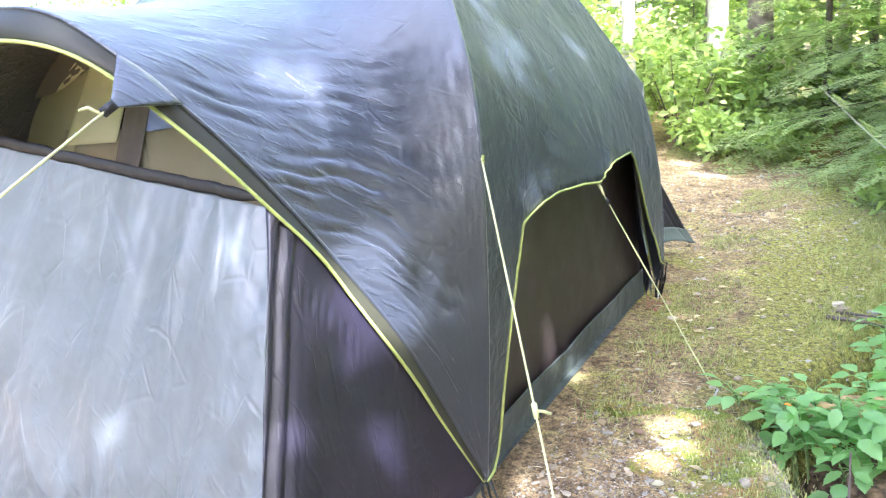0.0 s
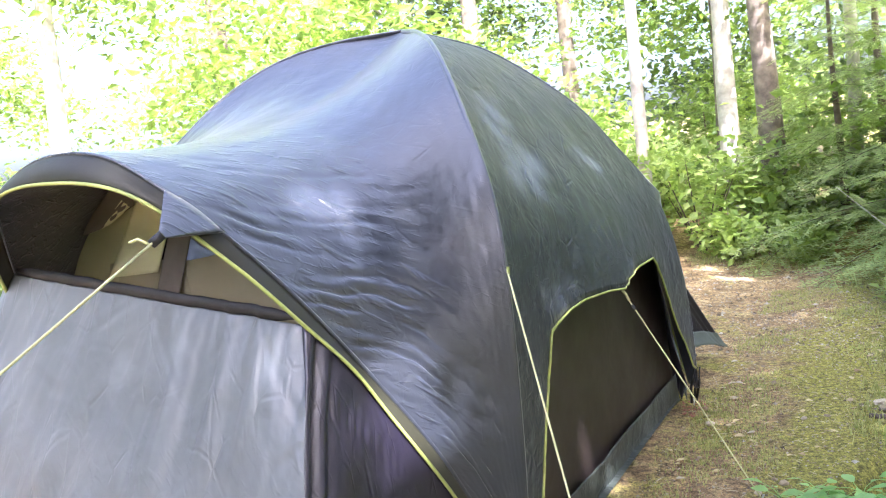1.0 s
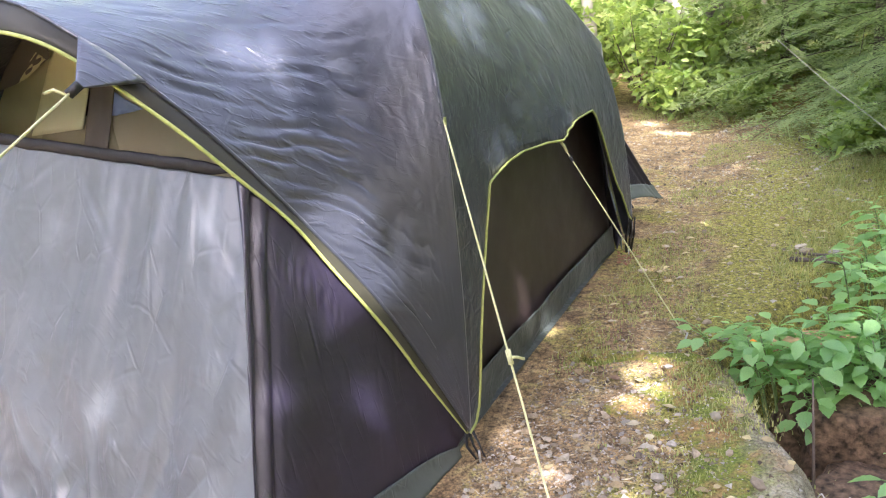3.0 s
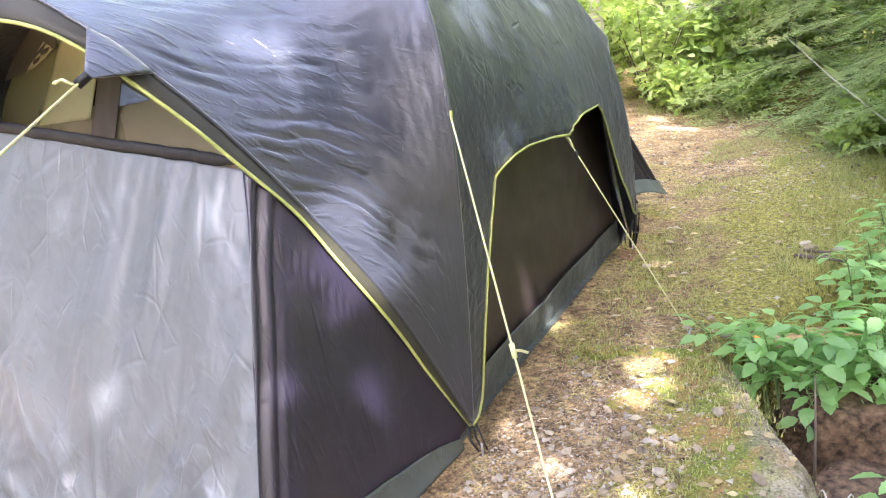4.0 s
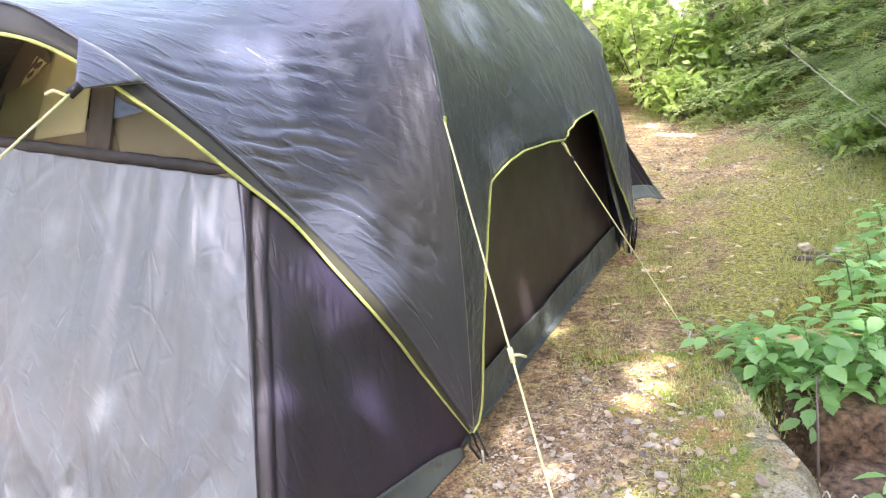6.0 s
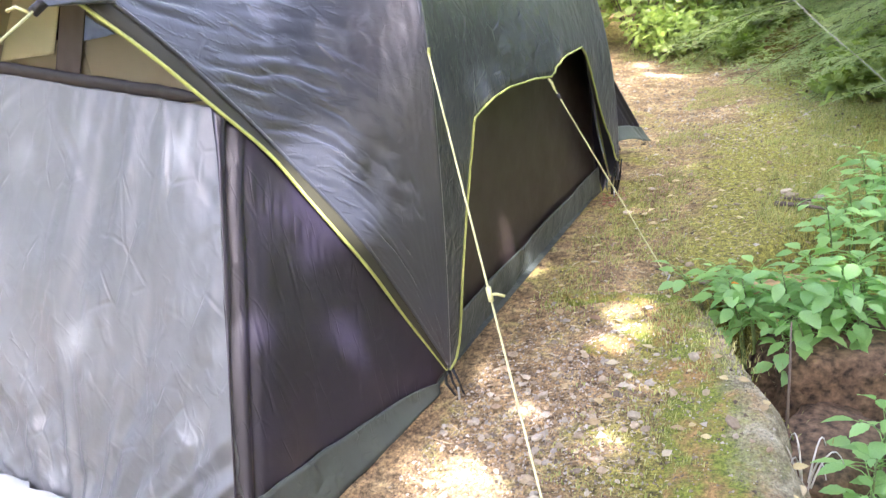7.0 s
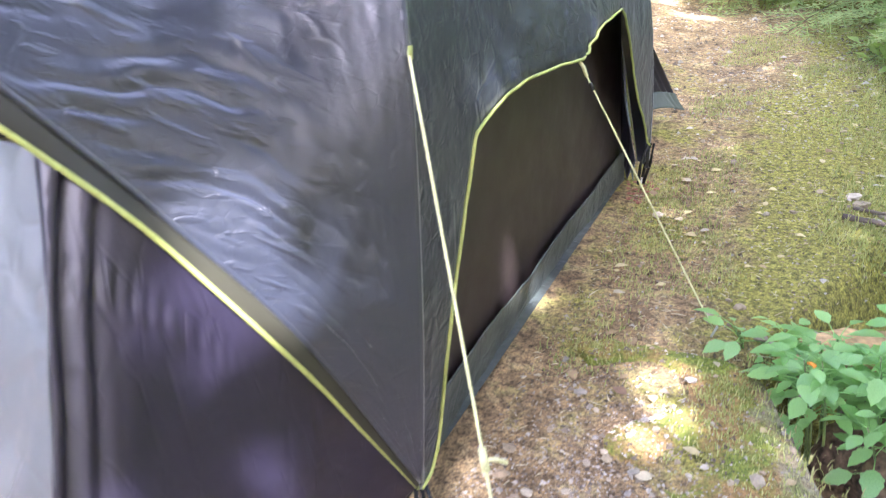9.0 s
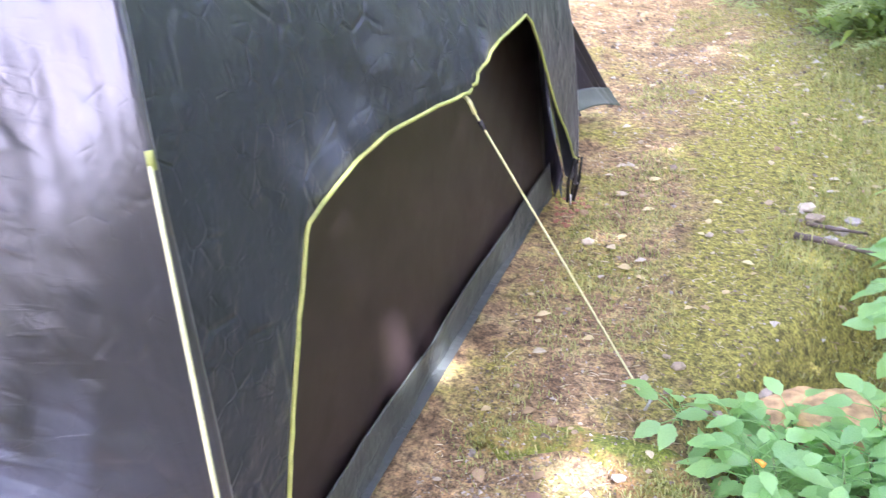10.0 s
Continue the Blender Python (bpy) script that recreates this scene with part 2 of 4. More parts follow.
def ground_material():
    m, n, l, b = material("forest_soil")
    big = noise_tex(n, l, 1.6, 6, 0.6)
    mid = noise_tex(n, l, 7.0, 6, 0.65)
    fine = noise_tex(n, l, 60.0, 5, 0.7)
    soil = ramp(n, l, mid, [(0.3, (0.13, 0.083, 0.040)), (0.52, (0.32, 0.225, 0.115)), (0.72, (0.57, 0.455, 0.265))])
    moss = ramp(n, l, fine, [(0.3, (0.15, 0.145, 0.022)), (0.7, (0.36, 0.34, 0.075))])
    tc = n.new("ShaderNodeTexCoord")
    xyz = n.new("ShaderNodeSeparateXYZ")
    l.new(tc.outputs["Object"], xyz.inputs["Vector"])
    # moss keeps to the middle stretch of the path, bare soil to the tent's corner and the far turn
    reach = n.new("ShaderNodeFloatCurve")
    far = n.new("ShaderNodeMapRange")
    far.inputs["From Min"].default_value, far.inputs["From Max"].default_value = -2.0, 8.0
    l.new(xyz.outputs["Y"], far.inputs["Value"])
    pts = reach.mapping.curves[0].points
    for p, place in zip((pts[0], pts[1]), ((0.0, 0.30), (1.0, 0.42))):
        p.location = place
    for px, py in ((0.18, 0.34), (0.24, 0.42), (0.40, 0.53), (0.55, 0.50), (0.66, 0.36), (0.8, 0.32)):
        pts.new(px, py)
    reach.mapping.update()
    l.new(far.outputs["Result"], reach.inputs["Value"])
    half = n.new("ShaderNodeMath")
    half.operation = "MULTIPLY_ADD"
    half.inputs[1].default_value = 0.9
    l.new(mid, half.inputs[0])
    l.new(big, half.inputs[2])
    where = n.new("ShaderNodeMath")
    where.operation = "ADD"
    l.new(half.outputs[0], where.inputs[0])
    l.new(reach.outputs["Value"], where.inputs[1])
    # more moss towards the ledge
    rim = n.new("ShaderNodeMapRange")
    rim.inputs["From Min"].default_value, rim.inputs["From Max"].default_value = 0.35, 0.75
    rim.inputs["To Max"].default_value = 0.36
    l.new(xyz.outputs["X"], rim.inputs["Value"])
    more = n.new("ShaderNodeMath")
    more.operation = "ADD"
    l.new(where.outputs[0], more.inputs[0])
    l.new(rim.outputs["Result"], more.inputs[1])
    where = more
    cut = n.new("ShaderNodeMapRange")
    cut.inputs["From Min"].default_value, cut.inputs["From Max"].default_value = 1.40, 1.62
    l.new(where.outputs[0], cut.inputs["Value"])
    c = mix(n, l, cut.outputs["Result"], soil, moss)
    specks = ramp(n, l, noise_tex(n, l, 110.0, 6, 0.75), [(0.40, (0.20, 0.18, 0.15)), (0.5, (1, 1, 1)), (0.62, (1.75, 1.65, 1.5))])
    crumbs = ramp(n, l, noise_tex(n, l, 34.0, 7, 0.7), [(0.38, (0.26, 0.23, 0.19)), (0.5, (1, 1, 1)), (0.64, (1.6, 1.52, 1.38))])
    c = mix(n, l, 0.8, c, crumbs, "MULTIPLY")
    l.new(mix(n, l, 0.65, c, specks, "MULTIPLY"), b.inputs["Base Color"])
    b.inputs["Roughness"].default_value = 0.92
    first = bump(n, l, b, mid, 0.6, 0.03)
    bump(n, l, b, noise_tex(n, l, 45.0, 8, 0.8), 1.0, 0.014, first)
    return m


def rock_material(name, mossy, slope=-2.0, shift=0.56):
    m, n, l, b = material(name)
    stone = ramp(n, l, noise_tex(n, l, 14, 6, 0.7), [(0.3, (0.12, 0.105, 0.06)), (0.5, (0.30, 0.27, 0.18)), (0.72, (0.50, 0.46, 0.35))])
    crust = ramp(n, l, noise_tex(n, l, 55, 5, 0.75), [(0.3, (0.16, 0.095, 0.035)), (0.7, (0.46, 0.29, 0.11))])
    moss = ramp(n, l, noise_tex(n, l, 70, 4, 0.7), [(0.3, (0.085, 0.115, 0.010)), (0.7, (0.27, 0.31, 0.045))])
    tc = n.new("ShaderNodeTexCoord")
    xyz = n.new("ShaderNodeSeparateXYZ")
    l.new(tc.outputs["Object"], xyz.inputs["Vector"])
    side = n.new("ShaderNodeMath")
    side.operation = "MULTIPLY_ADD"
    side.inputs[1].default_value, side.inputs[2].default_value = slope, shift
    l.new(xyz.outputs["X"], side.inputs[0])
    add = n.new("ShaderNodeMath")
    add.operation = "ADD"
    l.new(side.outputs[0], add.inputs[0])
    l.new(noise_tex(n, l, 5.0, 7, 0.7), add.inputs[1])
    mask = ramp(n, l, add.outputs[0], [(0.56 - mossy * 0.3, (0, 0, 0)), (0.78 - mossy * 0.3, (1, 1, 1))])
    worn = ramp(n, l, noise_tex(n, l, 6.5, 7, 0.7), [(0.44, (0, 0, 0)), (0.58, (1, 1, 1))])
    moss = mix(n, l, worn, moss, crust)
    c = mix(n, l, mask, stone, moss)
    grain = ramp(n, l, noise_tex(n, l, 120, 6, 0.75), [(0.38, (0.4, 0.38, 0.34)), (0.5, (1, 1, 1)), (0.64, (1.45, 1.4, 1.35))])
    l.new(mix(n, l, 0.8, c, grain, "MULTIPLY"), b.inputs["Base Color"])
    b.inputs["Roughness"].default_value = 0.9
    first = bump(n, l, b, noise_tex(n, l, 18, 8, 0.7), 0.9, 0.025)
    bump(n, l, b, noise_tex(n, l, 90, 4, 0.7), 0.7, 0.006, first)
    return m


SOIL = ground_material()
ROCK = rock_material("mossy_rock", 0.55)
LEDGE = rock_material("lichened_ledge_rock", 0.55, -2.2, -0.06)
TAN_ROCK = plain("tan_rock", (0.48, 0.31, 0.14), 0.9, vary=0.5, scale=22, relief=0.8)
BROWN_ROCK = plain("brown_rock", (0.125, 0.08, 0.046), 0.95, vary=0.8, scale=36, relief=0.9)


# ---- ground ----
def edge_x(y):
    """Where the trodden ledge ends, on the side of the hollow."""
    return float(np.interp(y, [-3, -1.0, -0.5, 0.3, 0.85, 1.1, 1.6, 2.2, 4.0, 7.0], [1.15, 0.95, 0.72, 0.66, 0.56, 0.62, 0.85, 1.1, 1.3, 1.6]))


def ground_z(x, y):
    z = 0.08 * min(3.0, max(0.0, -x))
    drop = smoothstep(0.0, 0.22, x - edge_x(y)) * (1 - smoothstep(1.7, 2.6, y))
    z -= 0.34 * drop * smoothstep(-4, -1.5, y)
    z += 0.28 * smoothstep(1.2, 3.5, x)
    z += 0.05 * max(0.0, y - 6.5) + 0.25 * smoothstep(2.0, 4.0, x) * smoothstep(2, 5, y)
    z += 0.02 * noise.noise((x * 1.3, y * 1.3, 0)) * smoothstep(0.35, 1.2, abs(x - 0.2) + abs(y) * 0.05) + 0.006 * noise.noise((x * 7, y * 7, 3))
    far = max(abs(x), abs(y))
    return z + 0.5 * smoothstep(12, 30, far) * noise.noise((x * 0.1, y * 0.1, 7))


def axis(lo, a, b, hi, fine, coarse):
    inner = list(np.arange(a, b, fine))
    left = [a - (a - lo) * (k / coarse) ** 2.2 for k in range(coarse, 0, -1)]
    right = [b + (hi - b) * (k / coarse) ** 2.2 for k in range(0, coarse + 1)]
    return left + inner + right


def build_ground():
    xs, ys = axis(-80, -2.4, 3.0, 80, 0.04, 30), axis(-60, -2.0, 5.0, 120, 0.05, 36)
    bm = bmesh.new()
    vs = [[bm.verts.new((x, y, ground_z(x, y))) for y in ys] for x in xs]
    for i in range(len(xs) - 1):
        for j in range(len(ys) - 1):
            bm.faces.new((vs[i][j], vs[i + 1][j], vs[i + 1][j + 1], vs[i][j + 1]))
    tagged(part("ground", bm, SOIL), "trodden brown soil with moss and scattered grit", "ground", kind="structure")


build_ground()


def boulder(name, label, at, size, mat, seed, turn=0.0, flat=0.75, tilt=0.0):
    bm = bmesh.new()
    bmesh.ops.create_icosphere(bm, subdivisions=5, radius=1.0)
    for v in bm.verts:
        d = v.co.normalized()
        r = 1 + 0.05 * abs(noise.noise(d * 9 + Vector((seed, 2, 0)))) + 0.16 * noise.noise(d * 1.6 + Vector((seed, 0, 0))) + 0.09 * noise.noise(d * 4.5 + Vector((0, seed, 0))) + 0.035 * noise.noise(d * 12) + 0.015 * noise.noise(d * 30)
        p = d * r
        if p.z > flat:
            p.z = flat + (p.z - flat) * 0.2
        v.co = (p.x * size[0], p.y * size[1], p.z * size[2])
    ob = part(name, bm, mat)
    ob.matrix_world = pose(*at, 0, tilt, turn)
    return tagged(ob, label, "rock")


# ---- the tent ----
CX, CY, HX, HY, TOP = -0.92, 1.13, 0.90, 1.13, 2.05
LEAN = 0.08


def up(p):
    """Lays a point of the tent on the ground, which rises to its far side."""
    x = p[0] if p[0] > CX else CX + (p[0] - CX) * (1 + 0.42 * smoothstep(0.4, -0.3, p[1]))
    return (x, p[1], p[2] + LEAN * max(0.0, -x))


# the two poles on the path's side, from the ground to the crossing
FRONT_POLE = [(-0.02, 0.0, 0.1), (-0.006, 0.03, 0.5), (-0.008, 0.06, 0.8), (-0.022, 0.10, 1.115), (-0.066, 0.165, 1.3), (-0.138, 0.249, 1.46), (-0.32, 0.452, 1.725),
              (-0.50, 0.665, 1.90), (-0.69, 0.88, 1.995), (-0.92, 1.13, 2.05)]
REAR_POLE = [(0.035, 2.20, 0.1), (0.012, 2.27, 0.51), (-0.039, 2.245, 0.937), (-0.111, 2.158, 1.228), (-0.229, 2.008, 1.453), (-0.381, 1.814, 1.70),
             (-0.623, 1.508, 1.934), (-0.78, 1.30, 2.01), (-0.92, 1.13, 2.05)]


def by_height(points):
    curve = np.array([tuple(p) for p in SMOOTH(points)])
    return lambda z: np.array([np.interp(z, curve[:, 2], curve[:, 0]), np.interp(z, curve[:, 2], curve[:, 1]), z])


def SMOOTH(points):
    f = spline(points)
    return [f(k / 160) for k in range(161)]


FRONT_AT, REAR_AT = by_height(FRONT_POLE), by_height(REAR_POLE)


def pole(z, sx=1, sy=-1):
    p = (FRONT_AT if sy < 0 else REAR_AT)(z)
    if sx < 0:
        p[0] = 2 * CX - p[0]
    return p


HEM_HALF = [(-0.026, 0.004, 0.102), (-0.107, -0.09, 0.334), (-0.153, -0.175, 0.52), (-0.235, -0.29, 0.759), (-0.278, -0.375, 0.915), (-0.36, -0.448, 1.045), (-0.467, -0.57, 1.23), (-0.667, -0.68, 1.418), (-0.92, -0.715, 1.462)]
CREST_HALF = [(-0.021, 0.004, 0.119), (-0.158, -0.163, 0.583), (-0.278, -0.313, 0.884), (-0.405, -0.458, 1.15), (-0.528, -0.58, 1.343), (-0.598, -0.63, 1.42), (-0.765, -0.655, 1.515), (-0.92, -0.67, 1.54)]
POLE_HALF = FRONT_POLE


def both(half):
    return half + [(2 * CX - x, y, z) for x, y, z in half[-2::-1]]


HEM, CREST, RIDGE, BACK_RIDGE = spline(both(HEM_HALF)), spline(both(CREST_HALF)), spline(both(POLE_HALF)), spline(both(REAR_POLE))
SIDE_HEM = [(0.0, 0.103), (0.05, 0.115), (0.095, 0.165), (0.142, 0.35), (0.278, 0.62), (0.415, 0.848), (0.58, 0.872), (0.75, 0.893), (0.92, 0.893), (1.068, 0.874), (1.18, 0.906), (1.36, 0.92),
            (1.661, 0.912), (1.72, 0.87), (1.98, 0.5), (2.15, 0.24), (2.2, 0.2)]
HEM_V = [(y - pole(z)[1]) / (pole(z, 1, 1)[1] - pole(z)[1]) for y, z in SIDE_HEM]
HEM_V[0], HEM_V[-1] = 0.0, 1.0


def hem_height(v):
    return float(np.interp(v, HEM_V, [z for _, z in SIDE_HEM]))


def side_point(v, z, sx=1):
    """The fly's side between its two poles, pulled out by the guy line at its middle."""
    a, b = pole(z, sx, -1), pole(z, sx, 1)
    p = a + (b - a) * v
    pull = math.exp(-((v - 0.475) / (0.15 if v < 0.475 else 0.32)) ** 2) * (0.075 * math.exp(-((z - 0.86) / 0.28) ** 2) + 0.02 * smoothstep(2.0, 1.1, z))
    slack = 0.05 * math.sin(math.pi * v) * (1.15 - 0.75 * v) * smoothstep(0.1, 0.6, z) * smoothstep(2.04, 1.5, z)
    r = 0.0
    if sx > 0:
        near = math.exp(-((v - 0.47) ** 2 / 0.03 + (z - 0.95) ** 2 / 0.05))
        ang = math.atan2(z - 0.86, (v - 0.47) * 2.3)
        r = 0.006 * near * math.sin(ang * 17 + 3 * noise.noise((v * 6, z * 4, 2)))
        r += 0.004 * noise.noise((v * 9, z * 5, 1)) + 0.0025 * noise.noise((v * 40, z * 22, 5))
    p[0] += sx * (pull - slack + r)
    return p


def fly_side(sx):
    def fn(u, w):
        h = hem_height(u)
        z = h + (TOP - h) * (1 - (1 - w) ** 1.7)
        return up(side_point(u, z, sx))
    return grid(fn, 110, 70)


def fly_front(flip):
    """The roof between the crossing poles and the brow; flip mirrors it to the tent's back."""
    def fn(u, w):
        a, b = CREST(u), RIDGE(u)
        p = a + (b - a) * w
        span = np.linalg.norm(b - a)
        s = min(u, 1 - u) * 2
        p[2] -= 0.085 * span * math.sin(math.pi * w) * smoothstep(0.25, 0.9, s)
        p[1] += 0.05 * span * math.sin(math.pi * w) * smoothstep(0.1, 0.5, s) * (1 - smoothstep(0.7, 1, s))
        if not flip:
            env = math.exp(-((s - 0.57 + 0.46 * w) / 0.26) ** 2) * smoothstep(0.0, 0.05, w) * (1 - smoothstep(0.4, 0.9, w))
            wob = noise.noise((u * 5, w * 3, 4))
            phase = s + 0.80 * w - 0.45 * w * w + 0.012 * noise.noise((s * 14, w * 12, 31))
            ripple = 1.6 * abs(math.sin(math.pi * (phase * 24 + 0.9 * wob))) - 1 + 0.3 * math.sin(2 * math.pi * (phase * 31 + 1.5 * wob))
            amp = 0.0095 * env * max(0.08, 0.35 + 1.3 * noise.noise((phase * 13, w * 8, 8)))
            q = 0.005 * noise.noise((s * 7, w * 5, 11)) + 0.0022 * noise.noise((s * 26, w * 18, 2))
            p[2] += (amp * ripple + q) * 0.8
            p[0] += (amp * ripple + q) * 0.5
        if flip:
            r = BACK_RIDGE(u)
            q = np.array([a[0], 2 * CY - a[1] - 0.03, a[2]])
            p = q + (r - q) * w
        return up(p)
    return grid(fn, 760 if not flip else 80, 150 if not flip else 30)


tent = thing("dome_tent", "dark charcoal dome tent with lime piping and grey door panel", "tent")


def build_fly():
    solidify(part("roof_panel", fly_front(False), FLY, tent, "rippled charcoal nylon roof panel"), 0.003)
    solidify(part("roof_panel", fly_front(True), FLY, tent), 0.003)
    for sx in (1, -1):
        solidify(part("side_panel", fly_side(sx), SIDE, tent, "charcoal nylon side panel cut out above the wall"), 0.003)
    # pole sleeves stand slightly proud along the seams
    for sx in (1, -1):
        for sy in (-1, 1):
            z = [0.1 + 1.95 * (1 - (1 - k / 40) ** 1.7) for k in range(41)]
            sleeve = [up(pole(q, sx, sy) + np.array([-0.006 * sx, 0.006 * -sy, 0.0])) for q in z]
            part("pole_sleeve", tube(sleeve, 0.011, 8), FLY, tent)
    for flip in (False, True):
        def band(u, w):
            a, b = CREST(u), HEM(u)
            p = a + (b - a) * w
            p[1] -= 0.012 * math.sin(math.pi * w) + 0.003
            if flip:
                p[1] = 2 * CY - p[1]
            return up(p)
        solidify(part("brow_band", grid(band, 120, 6), BROW, tent, "dark band along the front arch"), 0.003)
        mirror = (lambda p: (p[0], 2 * CY - p[1], p[2])) if flip else (lambda p: p)
        crest = [up(mirror(CREST(k / 120))) for k in range(121)]
        part("arch_pole_sleeve", tube(crest, 0.006, 8), FLY, tent)
        hem = [up(mirror(HEM(k / 140) + np.array([0.0, -0.006, 0.0]))) for k in range(141)]
        part("piping", tube(hem, 0.0065, 8, flat=0.8), PIPING, tent, "lime green piping along the arch")
    for sx in (1, -1):
        line = []
        for k in range(161):
            v = k / 160
            line.append(up(side_point(v, hem_height(v), sx) + np.array([0.004 * sx, 0, 0])))
        part("piping", tube(line, 0.0048, 8), PIPING, tent, "lime green piping round the side cut-out")


BASE = spline([(-0.080, 0.0, 0.0), (-0.100, -0.30, 0.0), (-0.122, -0.57, 0.0), (-0.135, -0.75, 0.0), (-0.175, -0.92, 0.0)])
BACK_BASE = spline([(-0.05, 0.05, 0.02), (-0.16, -0.25, 0.13), (-0.13, -0.58, 0.15), (-0.06, -0.80, 0.12), (0.0, -0.945, 0.07)])
DOOR_S = min((k / 2000 for k in range(1000)), key=lambda k: abs(HEM(k)[0] + 0.36))


def wall_point(u, w, sx=1, out=0.0, back=False):
    """The vestibule's side wall: u from the corner to the door seam, w from the ground to the arch."""
    a, b = (BACK_BASE if back else BASE)(u), HEM(u * DOOR_S)
    p = a + (b - a) * w
    p = p + np.array([-0.012 + out, -0.2 * out, 0.0])
    sag = (0.10 if back else 0.02) * math.sin(math.pi * w) * math.sin(math.pi * u)
    p[0] -= sag
    pleat = smoothstep(0.86, 1.0, u)
    p[0] += 0.0028 * math.exp(-((w - 0.87) / 0.03) ** 2) * smoothstep(0.5, 0.8, u) * math.sin(u * 160 + 5 * noise.noise((u * 6, w * 9, 2)))
    p[0] += 0.012 * pleat * math.sin(u * 120 + 3.0 * w + 2 * noise.noise((u * 3, w * 3, 6))) + 0.007 * noise.noise((u * 4, w * 3, 1)) + 0.0012 * noise.noise((u * 18, w * 3, 1))
    if sx < 0:
        p[0] = 2 * CX - p[0]
    return p


def door_point(u, w):
    """The grey door panel: u across, w upwards."""
    a, b = BASE(1.0), HEM(DOOR_S)
    p = a + (b - a) * w
    x0 = p[0]
    p[0] = x0 + (2 * CX - 2 * x0) * u
    p[2] += 0.085 * (x0 - p[0]) * w
    bow = math.sin(math.pi * u)
    p[1] -= 0.035 * bow * (0.5 + 0.5 * w)
    p[1] -= 0.03 * bow * math.sin(math.pi * w) * noise.noise((u * 3, w * 2, 9))
    fold = 0.013 * noise.noise((u * 16 + w * 2.5, w * 2.2, 3)) + 0.0045 * noise.noise((u * 40 + w * 8, w * 6, 5))
    fold += 0.020 * abs(noise.noise((u * 7 + w * 1.4, w * 1.1, 21)))
    low = smoothstep(0.6, 0.05, w)
    cross = 0.022 * low * abs(noise.noise((u * 9 + 3 * w, w * 6 + u * 3, 12))) + 0.004 * low * noise.noise((u * 22 - 8 * w, w * 14, 2))
    fan = math.atan2(w + 0.12, u - 0.35)
    cross += 0.050 * low * abs(noise.noise((fan * 7, 1.2 * w, 17))) + 0.010 * low * abs(noise.noise((u * 20 + 7 * w, w * 11 - 4 * u, 19)))
    p[1] += fold + cross
    return p


def build_vestibule(flip):
    f = (lambda p: up((p[0], 2 * CY - p[1], p[2]))) if flip else up
    for sx in ((1, -1) if flip else (1,)):
        solidify(part("vestibule_wall", grid(lambda u, w: f(wall_point(u, w, sx, 0.0, flip)), 70 if flip else 190, 40 if flip else 70), VESTIBULE, tent, "dark purplish nylon side wall of the porch"), 0.003)

        def strip(u, w):
            top = 0.075 + 0.04 * u if flip else float(np.interp(u, [0, 0.16, 0.41, 0.65, 0.85, 1], [0.04, 0.066, 0.094, 0.122, 0.142, 0.135]))
            height = HEM(u * DOOR_S)[2]
            p = wall_point(u, w * top / height, sx, 0.0, flip)
            p[0] += sx * (0.008 + 0.022 * (1 - w) ** 2 + 0.006 * noise.noise((u * 8, w, 3)))
            return f(p)
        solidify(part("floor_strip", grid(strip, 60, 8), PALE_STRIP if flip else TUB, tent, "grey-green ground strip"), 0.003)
    if flip:
        solidify(part("door_panel", grid(lambda u, w: f(door_point(u, w)), 40, 20), VESTIBULE, tent), 0.003)
        return
    solidify(part("door_panel", grid(lambda u, w: f(door_point(u, w)), 220, 160), GREY, tent, "creased silver-grey nylon door panel"), 0.003)

    def hemstrip(u, w):
        p = door_point(u, 0.0)
        p[1] -= 0.008 + 0.10 * (1 - w) + 0.004 * noise.noise((u * 9, w * 2, 4))
        p[2] = 0.004 + 0.075 * w ** 1.5 + 0.002 * noise.noise((u * 14, w * 3, 1)) * w
        return f(p)
    solidify(part("ground_flap", grid(hemstrip, 60, 6), PALE_TUB, tent, "pale ground flap below the door"), 0.003)

    def trim(u, w):
        p = door_point(0.03 + 0.94 * u, 1.0)
        ang = 2 * math.pi * w
        fat = 0.35 + 0.65 * smoothstep(0.0, 0.08, u) * smoothstep(1.0, 0.92, u)
        return f(p + np.array([0, 0.008 + 0.010 * fat * math.cos(ang), 0.016 + 0.019 * fat * math.sin(ang)]))
    part("door_trim", grid(trim, 60, 10), WEBBING, tent, "dark rolled trim above the door panel")


